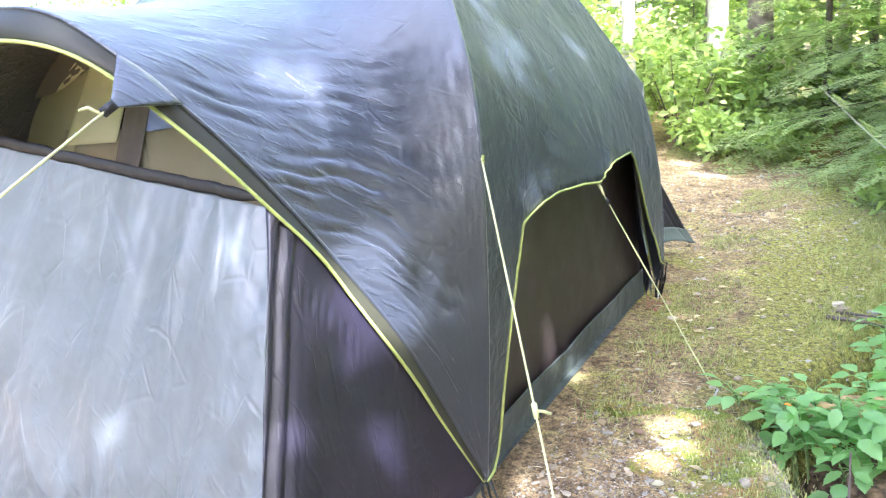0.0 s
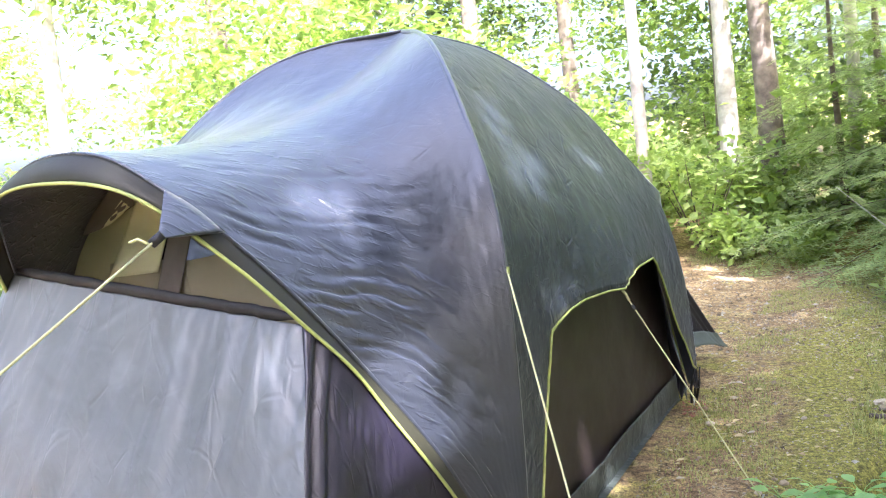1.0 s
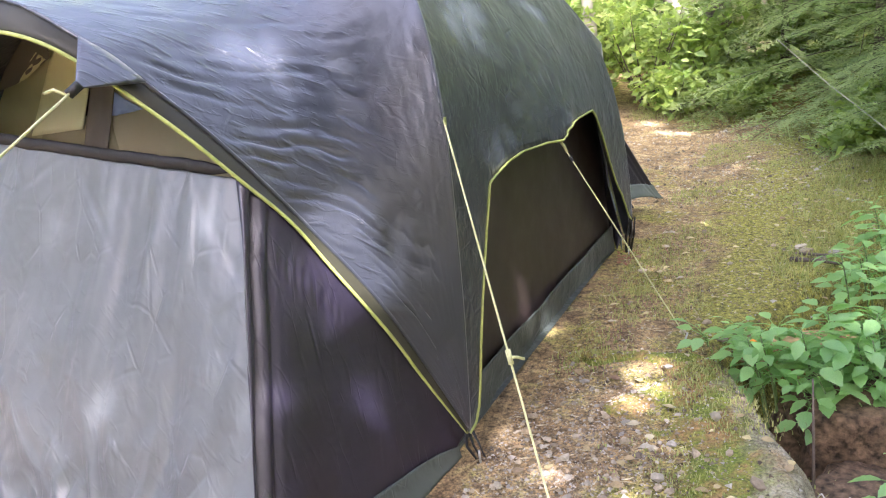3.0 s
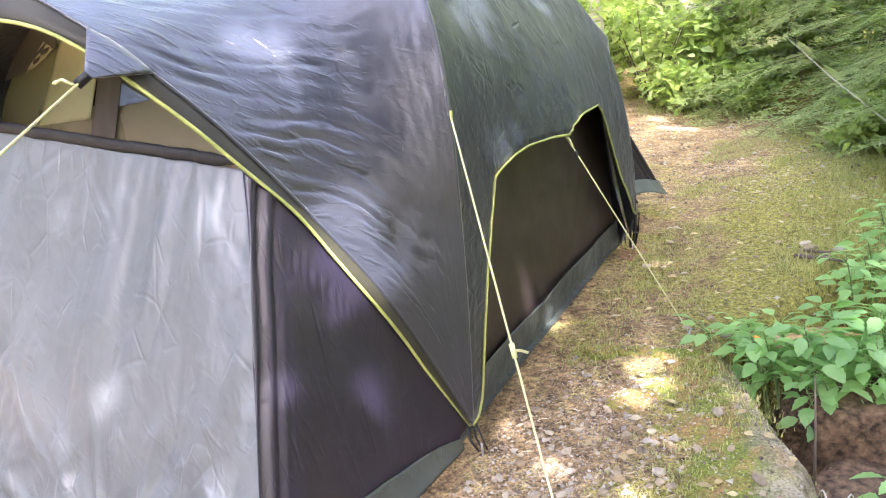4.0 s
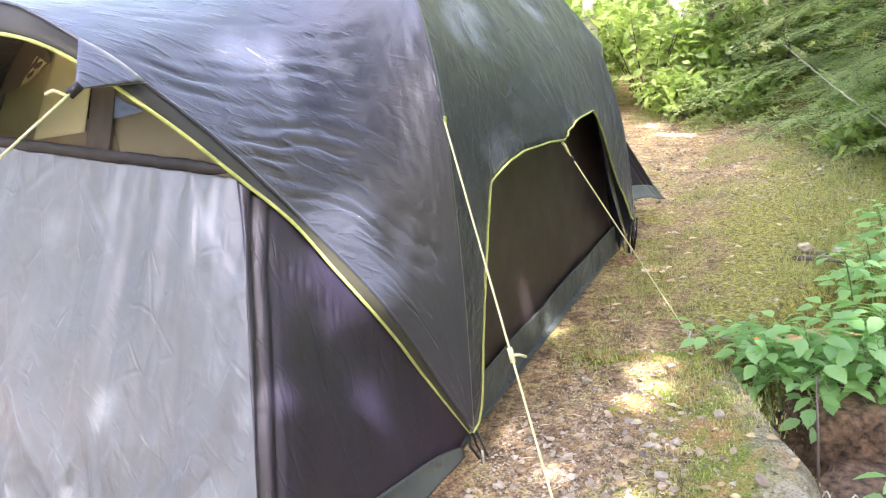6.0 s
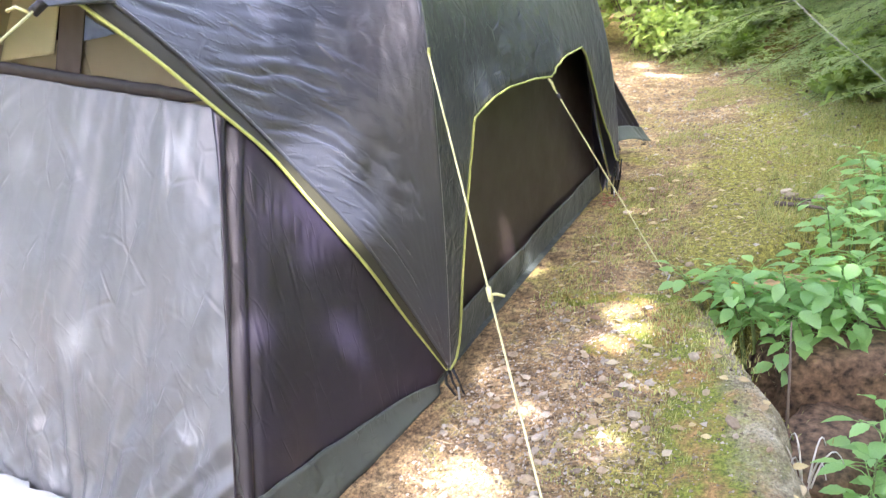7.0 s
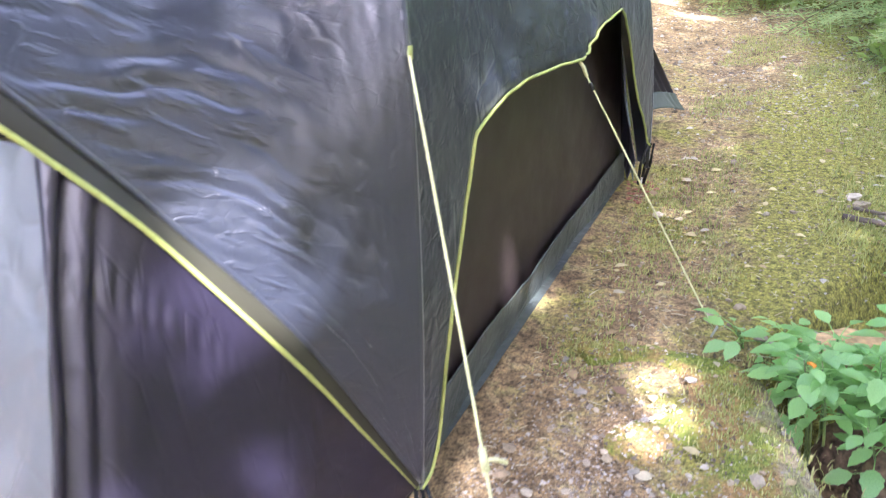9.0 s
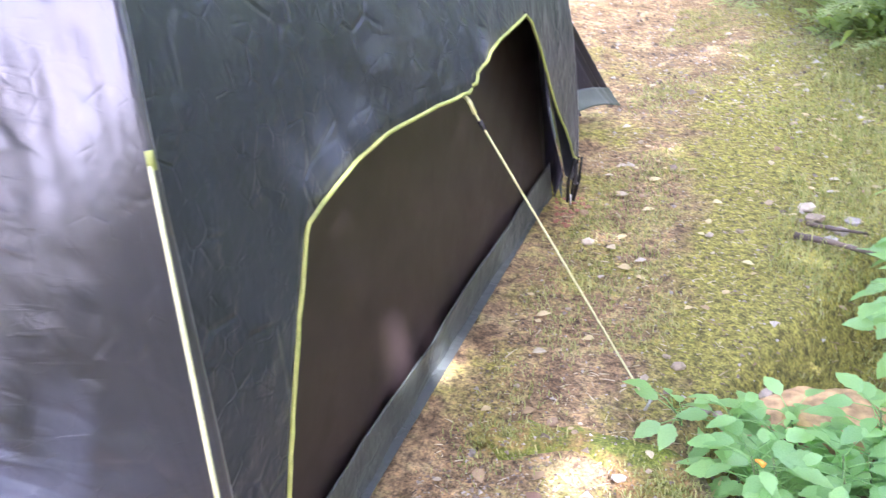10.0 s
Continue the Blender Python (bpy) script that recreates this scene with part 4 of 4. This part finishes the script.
def hemlock(x, y, height, seed, low=0.25, reach=1.25, count=46):
    r = random.Random(seed)
    ob = thing("hemlock", "young hemlock with drooping feathery green branches", "tree", "hemlocks beside the path", at=(x, y, ground_z(x, y)))
    part("trunk", tube([(0.02 * math.sin(z * 2), 0.02 * math.cos(z * 3), z) for z in np.linspace(-0.1, height, 10)], 0.05 * height / 3, 8, 0.2), TWIG, ob)
    for k in range(count):
        t = (k + r.random()) / count
        z = low + (height - low) * t
        me, st = BRANCHES[k % 4]
        size = reach * (1.08 - 0.75 * t) * r.uniform(0.75, 1.15)
        m = Matrix.Translation((0, 0, z)) @ pose(0, 0, 0, 0, 0, k * 137.5 + r.uniform(-20, 20)) @ pose(0, 0, 0, r.uniform(-12, 5), r.uniform(-8, 8), 0) @ Matrix.Scale(size, 4)
        o = new("branch", me)
        o.parent, o.matrix_basis = ob, m
        o2 = new("stem", st)
        o2.parent = o
    return ob


for k, (x, y, h, reach, low) in enumerate(((0.55, 7.9, 3.4, 1.25, 0.25), (1.45, 6.9, 3.6, 1.35, 0.2), (-0.35, 9.3, 1.5, 0.8, 0.2), (2.0, 5.6, 3.4, 1.2, 0.2), (1.0, 9.6, 4.6, 1.5, 0.6),
                                           (1.95, 4.5, 2.6, 1.05, 0.15), (2.6, 7.4, 4.4, 1.5, 0.3), (2.2, 3.5, 2.0, 0.8, 0.15), (0.0, 11.0, 1.9, 1.0, 0.4), (-1.6, 11.5, 1.8, 1.0, 0.4))):
    hemlock(x, y, h, 20 + k, low, reach, 46)


# ---- jewelweed ----
def leaf_mesh(name):
    """A pointed, toothed leaf, folded along its midrib and drooping at its tip."""
    bm = bmesh.new()
    n = 9
    rows = []
    for k in range(n + 1):
        t = k / n
        w = 0.27 * math.sin(math.pi * t ** 0.85) ** 0.9 * (1 + (0.10 if k % 2 else -0.06))
        z = -0.28 * t * t + 0.05 * t
        rows.append((t, max(w, 0.004), z))
    mids = [bm.verts.new((0, t, z)) for t, w, z in rows]
    tube([(0, -0.95, -0.40), (0, -0.5, -0.10), (0, 0.02, 0.0)], 0.024, 5, 0.6, bm)
    for sgn in (-1, 1):
        edge = [bm.verts.new((sgn * w, t + 0.02, z + 0.10 * w + 0.25 * w * w)) for t, w, z in rows]
        for k in range(n):
            q = (mids[k], edge[k], edge[k + 1], mids[k + 1])
            bm.faces.new(q if sgn > 0 else q[::-1])
    me = bpy.data.meshes.new(name)
    bm.to_mesh(me)
    bm.free()
    me.materials.append(LEAF)
    me.shade_smooth()
    return me


LEAF_MESH = leaf_mesh("leaf")
STEM_GREEN = plain("stem_green", (0.16, 0.22, 0.07), 0.5)


def jewelweed(x, y, height, seed, leaves=26, size=0.078, lean=(0, 0)):
    r = random.Random(seed)
    z0 = ground_z(x, y)
    ob = thing("jewelweed", "leafy green jewelweed with toothed leaves", "plant", "plants at the ledge", at=(x, y, z0))
    bm = tube([(lean[0] * t * t, lean[1] * t * t, height * t - 0.03) for t in np.linspace(0, 1, 7)], 0.006, 6, 0.4)
    part("stem", bm, STEM_GREEN, ob)
    for k in range(leaves):
        low = max(0.35, 1 - 0.22 / height)
        t = low + (1 - low) * (k + 0.5) / leaves
        base = Vector((lean[0] * t * t, lean[1] * t * t, height * t - 0.03))
        a = k * 137.5 + r.uniform(-25, 25)
        o = new("leaf", LEAF_MESH)
        s = size * r.uniform(0.6, 1.25) * (1.15 - 0.45 * t)
        o.parent = ob
        o.matrix_basis = Matrix.Translation(base) @ pose(0, 0, 0, 0, 0, a) @ pose(0, 0, 0, r.uniform(-20, 14), r.uniform(-22, 22), 0) @ Matrix.Scale(s, 4) @ Matrix.Translation((0, 0.95 * r.uniform(0.8, 1.0), 0.40))
    return ob


FLOWER = plain("orange_petal", (0.80, 0.30, 0.03), 0.5)


def flower(parent, at):
    bm = tube([Vector(at), Vector(at) + Vector((0.008, -0.004, 0.004)), Vector(at) + Vector((0.02, -0.012, 0.0))], 0.003, 8, 2.6)
    part("flower", bm, FLOWER, parent, "small orange flower")


rj = random.Random(4)
for k in range(32):
    if k < 17:
        x, y = rj.uniform(0.74, 1.3), rj.uniform(0.84, 1.12)
        tall = rj.uniform(0.13, 0.23) - ground_z(x, y)
    else:
        x, y = rj.uniform(1.10, 1.75), rj.uniform(1.15, 2.2)
        tall = rj.uniform(0.22, 0.36) - min(0, ground_z(x, y))
    plant = jewelweed(x, y, tall, 40 + k, leaves=20, size=0.112, lean=(-0.06, -0.05))
    if k % 13 == 4:
        flower(plant, (-0.06, -0.06, tall - 0.02))
jewelweed(0.60, 1.02, 0.10, 77, leaves=9, size=0.09, lean=(-0.03, -0.02))
for k in range(4):
    jewelweed(1.02 + 0.06 * k, 0.78 + 0.05 * k, 0.42, 95 + k, leaves=12, size=0.10, lean=(-0.08, -0.08))
for k in range(9):
    jewelweed(rj.uniform(1.2, 1.7), rj.uniform(-0.1, 0.55), rj.uniform(0.28, 0.42), 80 + k, leaves=18, size=0.095)


# ---- litter on the ground ----
def pebble_mesh(seed):
    r = random.Random(seed)
    bm = bmesh.new()
    bmesh.ops.create_icosphere(bm, subdivisions=1, radius=1.0)
    sx, sy, sz = r.uniform(0.7, 1.2), r.uniform(0.6, 1.0), r.uniform(0.35, 0.6)
    for v in bm.verts:
        k = 1 + 0.45 * noise.noise(v.co * 1.7 + Vector((seed, seed, 0)))
        v.co = (v.co.x * sx * k, v.co.y * sy * k, v.co.z * sz * k)
    me = bpy.data.meshes.new("pebble")
    bm.to_mesh(me)
    bm.free()
    me.materials.append(PEBBLE)
    return me


def varied(name, colours, rough):
    """One colour for each object, out of a range."""
    m, n, l, b = material(name)
    info = n.new("ShaderNodeObjectInfo")
    c = ramp(n, l, info.outputs["Random"], [(k / (len(colours) - 1), q) for k, q in enumerate(colours)])
    c = mix(n, l, 0.6, c, ramp(n, l, noise_tex(n, l, 2.0, 6), [(0.3, (0.6, 0.6, 0.6)), (0.7, (1.2, 1.2, 1.2))]), "MULTIPLY")
    l.new(c, b.inputs["Base Color"])
    b.inputs["Roughness"].default_value = rough
    bump(n, l, b, noise_tex(n, l, 5, 5), 0.4, 0.05)
    return m


PEBBLE = varied("pebbles", [(0.25, 0.20, 0.14), (0.45, 0.36, 0.24), (0.32, 0.29, 0.25), (0.53, 0.45, 0.33), (0.35, 0.25, 0.15)], 0.9)
DRY = varied("dry_leaf", [(0.36, 0.25, 0.13), (0.55, 0.45, 0.22), (0.45, 0.40, 0.34), (0.62, 0.52, 0.25), (0.25, 0.15, 0.09)], 0.7)
PEBBLES = [pebble_mesh(k) for k in range(8)]


ROCK_TREE = BVHTree.FromPolygons([flat_rock.matrix_world @ v.co for v in flat_rock.data.vertices], [tuple(p.vertices) for p in flat_rock.data.polygons])


def surface(x, y):
    """The ground's height, with the flat boulder's crown where it stands over it."""
    z = ground_z(x, y)
    if 0.1 < x < 1.25 and -1.2 < y < 1.1:
        hit = ROCK_TREE.ray_cast(Vector((x, y, 1.0)), Vector((0, 0, -1)))[0]
        if hit is not None:
            z = max(z, hit.z)
    return z


rp = random.Random(9)
for k in range(295):
    if k < 220:
        x, y = rp.gauss(0.36, 0.20), rp.gauss(0.0, 0.36)
    else:
        x, y = rp.uniform(0.02, 1.0), rp.uniform(-1.0, 4.5)
    x = max(x, 0.03 + 0.08 * rp.random())
    s = min(0.026, 0.0105 * math.exp(rp.gauss(0.0, 0.45)))
    o = new("pebble", PEBBLES[k % 8])
    o.matrix_world = pose(x, y, surface(x, y) + 0.28 * s, rp.uniform(-20, 20), rp.uniform(-20, 20), rp.uniform(0, 360)) @ Matrix.Scale(s, 4)
    tagged(o, "small weathered grey-tan pebble on the soil", "pebble", "pebbles on the path")


for x, y, s in ((0.93, 2.27, 0.042), (1.02, 2.20, 0.034), (0.90, 2.36, 0.038), (1.06, 2.29, 0.030), (0.98, 2.12, 0.028), (0.80, 1.32, 0.030), (0.64, 1.10, 0.026), (0.68, 1.13, 0.022)):
    o = new("stone", PEBBLES[int(x * 100) % 8])
    o.matrix_world = pose(x, y, surface(x, y) + 0.2 * s, 8, -6, 300 * x) @ Matrix.Scale(s, 4)
    tagged(o, "fist-sized pale stone beside the path", "stone", "stones beside the path")
BARK_CHIP = plain("red_bark_chip", (0.30, 0.13, 0.08), 0.9, vary=0.4, scale=3.0)
chip_mesh = PEBBLES[3].copy()
chip_mesh.materials.clear()
chip_mesh.materials.append(BARK_CHIP)
for k in range(26):
    x, y, s = rp.gauss(0.02, 0.05), rp.gauss(2.16, 0.07), rp.uniform(0.007, 0.016)
    o = new("bark_chip", chip_mesh)
    o.matrix_world = pose(x, y, surface(x, y) + 0.15 * s, rp.uniform(-15, 15), 0, rp.uniform(0, 360)) @ Matrix.Diagonal((s * 1.6, s, s * 0.6, 1))
    tagged(o, "small reddish bark chip by the tent's peg", "bark chip", "bark chips by the tent")


def dry_leaf_mesh():
    bm = bmesh.new()
    rows = [(t, 0.34 * math.sin(math.pi * t ** 0.8) + 0.01, 0.10 * math.sin(3 * t)) for t in (0, 0.2, 0.4, 0.6, 0.8, 1.0)]
    mids = [bm.verts.new((0, t, z)) for t, w, z in rows]
    for sg in (-1, 1):
        edge = [bm.verts.new((sg * w, t, z * 0.6 + 0.14 * w)) for t, w, z in rows]
        for k in range(5):
            q = (mids[k], edge[k], edge[k + 1], mids[k + 1])
            bm.faces.new(q if sg > 0 else q[::-1])
    me = bpy.data.meshes.new("fallen_leaf")
    bm.to_mesh(me)
    bm.free()
    me.materials.append(DRY)
    return me


DRY_LEAF = dry_leaf_mesh()
for k in range(290):
    x, y = rp.uniform(0.05, 1.3), rp.uniform(-0.9, 5.0)
    if k > 220:
        x, y = rp.uniform(1.0, 1.6), rp.uniform(-0.3, 0.9)
    o = new("fallen_leaf", DRY_LEAF)
    s = rp.uniform(0.02, 0.055)
    o.matrix_world = pose(x, y, surface(x, y) + 0.006, rp.uniform(-12, 12), rp.uniform(-12, 12), rp.uniform(0, 360)) @ Matrix.Scale(s, 4)
    tagged(o, "dry curled tan leaf lying on the soil", "leaf", "fallen leaves on the path")


def grass():
    """Short grass and moss tufts on the path and at its edges."""
    rng = np.random.default_rng(21)
    verts, faces = [], []

    def tuft(x, y, n, h, spread):
        z = surface(x, y)
        for _ in range(n):
            a, r_ = rng.uniform(0, 6.28), abs(rng.normal()) * spread
            bx, by = x + r_ * math.cos(a), y + r_ * math.sin(a)
            hh, d = h * rng.uniform(0.5, 1.3), rng.uniform(0, 6.28)
            w = 0.0016 + 0.0012 * rng.random()
            lx, ly = math.cos(d) * hh * 0.6, math.sin(d) * hh * 0.6
            wx, wy = -math.sin(d) * w, math.cos(d) * w
            i = len(verts)
            verts.extend([(bx - wx, by - wy, z - 0.004), (bx + wx, by + wy, z - 0.004), (bx + lx * 0.4 + wx * 0.7, by + ly * 0.4 + wy * 0.7, z + hh * 0.6), (bx + lx * 0.4 - wx * 0.7, by + ly * 0.4 - wy * 0.7, z + hh * 0.6), (bx + lx, by + ly, z + hh * 0.85)])
            faces.extend([(i, i + 1, i + 2, i + 3), (i + 3, i + 2, i + 4)])
    for _ in range(4200):
        x, y = rng.uniform(0.05, 1.4), rng.uniform(0.3, 6.5)
        if noise.noise((x * 2.2, y * 1.6, 5)) + 0.3 * smoothstep(0.3, 1.2, x) > 0.10:
            tuft(x, y, 11, 0.020, 0.06)
    for _ in range(500):
        x, y = rng.uniform(0.7, 2.2), rng.uniform(1.8, 7.5)
        if x > edge_x(y) - 0.3:
            tuft(x, y, 16, 0.07, 0.06)
    for _ in range(170):
        tuft(rng.uniform(-1.0, 0.7), rng.normal(7.1, 0.3), 16, 0.10, 0.07)
    for _ in range(90):
        tuft(rng.normal(0.60, 0.1), rng.normal(-0.1, 0.28), 12, 0.014, 0.03)
    ob = raw_mesh("grass", np.array(verts), np.array(faces, dtype=object), GRASS)
    tagged(ob, "thin short green grass and moss tufts", "grass", kind="stuff")


grass()


# ---- dead wood ----
def stick(points, radius, label):
    ob = part("stick", tube(points, radius, 7, 0.5), TWIG)
    tagged(ob, label, "stick", "dead sticks on the ground")


stick([(0.86, 2.10, 0.02), (0.98, 2.06, 0.03), (1.12, 2.0, 0.03)], 0.014, "broken brown stick lying at the path's edge")
stick([(0.9, 2.22, 0.012), (1.0, 2.18, 0.02), (1.1, 2.17, 0.02)], 0.009, "thin brown stick lying at the path's edge")
stick([(1.0, 0.32, -0.3), (0.995, 0.5, -0.05), (0.99, 0.56, 0.12)], 0.006, "thin dead stalk standing in the hollow")
branch_pts = spline([(1.62, 3.75, 0.12), (1.32, 4.25, 0.36), (1.0, 4.75, 0.6), (0.62, 5.35, 0.92)])
part_ob = part("bare_branch", tube([branch_pts(k / 14) for k in range(15)], 0.007, 7, 0.3), BARE)
tagged(part_ob, "pale half-bare branch leaning among hemlock boughs", "branch")
for k in range(7):
    t = 0.25 + 0.1 * k
    here, there = Vector(branch_pts(t)), Vector(branch_pts(t + 0.02))
    along = (there - here).normalized()
    twig = new("spray", BRANCHES[k % 4][0])
    twig.parent = part_ob
    twig.matrix_basis = Matrix.Translation(here) @ along.to_track_quat("Y", "Z").to_matrix().to_4x4() @ pose(0, 0, 0, -12, 20, 50 if k % 2 else -50) @ Matrix.Scale(0.26, 4)


def gravel():
    """Fine grit and crumbs strewn over the bare soil."""
    rng = np.random.default_rng(33)
    base = np.array([(1, 0, 0), (-0.5, 0.8, 0), (-0.5, -0.8, 0), (0, 0, 0.7)])
    tri = [(0, 1, 3), (1, 2, 3), (2, 0, 3)]
    verts, faces = [], []
    for far in range(20000):
        if rng.random() < 0.55:
            x, y = rng.normal(0.33, 0.22), rng.normal(0.05, 0.45)
        else:
            x, y = rng.uniform(0.0, 1.0), rng.uniform(-0.9, 5.5)
        if x < 0.0:
            x = abs(x)
        s = 0.0036 * math.exp(rng.normal() * 0.5)
        if far >= 15000:
            # coarser crumbs on the bare turn of the path
            x, y, s = rng.uniform(-0.9, 1.3), rng.uniform(3.2, 7.6), 0.008 * math.exp(rng.normal() * 0.45)
        t = rng.uniform(0, 6.28)
        z = surface(x, y)
        i = len(verts)
        for q in base * rng.uniform(0.6, 1.4, (4, 1)):
            verts.append((x + s * (q[0] * math.cos(t) - q[1] * math.sin(t)), y + s * (q[0] * math.sin(t) + q[1] * math.cos(t)), z + s * q[2] - 0.0005))
        faces.extend([(i + a, i + b, i + c) for a, b, c in tri])
    m, n, l, b = material("grit")
    g = n.new("ShaderNodeNewGeometry")
    l.new(ramp(n, l, g.outputs["Random Per Island"], [(0, (0.08, 0.06, 0.04)), (0.5, (0.26, 0.21, 0.155)), (1, (0.48, 0.44, 0.38))]), b.inputs["Base Color"])
    b.inputs["Roughness"].default_value = 0.9
    tagged(raw_mesh("gravel", verts, faces, m), "fine tan and grey grit on bare soil", "gravel", kind="stuff")


gravel()


# ---- shrubs at the end of the path ----
def shrub(x, y, height, seed):
    rng = np.random.default_rng(seed)
    r = random.Random(seed)
    ob = thing("shrub", "light green broadleaf shrub at the clearing's edge", "shrub", "shrubs at the end of the path", at=(x, y, ground_z(x, y)))
    cs = []
    for k in range(9):
        a = k * 0.7 + r.uniform(-0.2, 0.2)
        d = Vector((math.cos(a) * 0.45, math.sin(a) * 0.45, 1.0))
        n = height * r.uniform(0.6, 1.0)
        part("branch", tube([d * n * q - Vector((0, 0, 0.04)) for q in (0, 0.4, 0.75, 1)], 0.012, 6, 0.3), TWIG, ob)
        cs += [tuple(d * n * q) for q in (0.45, 0.65, 0.85, 1.0)]
    v, f = scatter_leaves(cs, 22, 0.13, 0.11, rng)
    raw_mesh("foliage", v, f, SHRUB, ob)


SHRUB = leafy("shrub_leaf", (0.20, 0.28, 0.08), (0.42, 0.50, 0.19), 0.45)
for k, (x, y, h) in enumerate(((-0.95, 7.4, 1.3), (-0.25, 8.1, 1.0), (-1.7, 7.9, 1.5), (-0.55, 7.0, 0.5), (0.1, 7.3, 0.4), (0.3, 7.0, 0.3), (-2.4, 8.6, 1.8), (1.5, 5.6, 0.35), (1.35, 4.9, 0.3))):
    shrub(x, y, h, 60 + k)


def dead_fern():
    """Pale withered fronds curling out of the hollow."""
    ob = thing("dead_fern", "pale withered curled fern in the hollow", "plant", at=(1.06, 0.16, -0.32))
    for k in range(6):
        a = k * 1.05
        d = Vector((math.cos(a), math.sin(a), 0))
        part("frond", tube([d * (0.10 * t) + Vector((0, 0, 0.22 * math.sin(2.2 * t) + 0.01)) for t in np.linspace(0, 1, 9)], 0.004, 5, 0.4), DEAD, ob)


DEAD = plain("withered_frond", (0.62, 0.60, 0.54), 0.8)
dead_fern()


def straws():
    """Dry grass bits, needles and bark crumbs lying on the soil."""
    rng = np.random.default_rng(44)
    verts, faces = [], []
    for _ in range(7000):
        x, y = rng.uniform(0.0, 1.25), rng.uniform(-1.0, 6.5)
        z = ground_z(x, y) + 0.002
        n, t = 0.018 * math.exp(rng.normal() * 0.5), rng.uniform(0, 6.28)
        w = 0.0012 + 0.0016 * rng.random() ** 3
        dx, dy = math.cos(t) * n, math.sin(t) * n
        wx, wy = -math.sin(t) * w, math.cos(t) * w
        i = len(verts)
        verts.extend([(x - wx, y - wy, z), (x + wx, y + wy, z), (x + dx, y + dy, z + 0.003 * rng.random()), (x + dx * 0.5, y + dy * 0.5, z + 0.004)])
        faces.extend([(i, i + 1, i + 3), (i + 1, i + 2, i + 3), (i + 2, i, i + 3)])
    m, n, l, b = material("straw")
    g = n.new("ShaderNodeNewGeometry")
    l.new(ramp(n, l, g.outputs["Random Per Island"], [(0, (0.12, 0.08, 0.045)), (0.5, (0.40, 0.31, 0.17)), (1, (0.62, 0.54, 0.36))]), b.inputs["Base Color"])
    b.inputs["Roughness"].default_value = 0.8
    tagged(raw_mesh("forest_litter", verts, faces, m), "dry grass bits and twigs strewn on soil", "litter", kind="stuff")


straws()
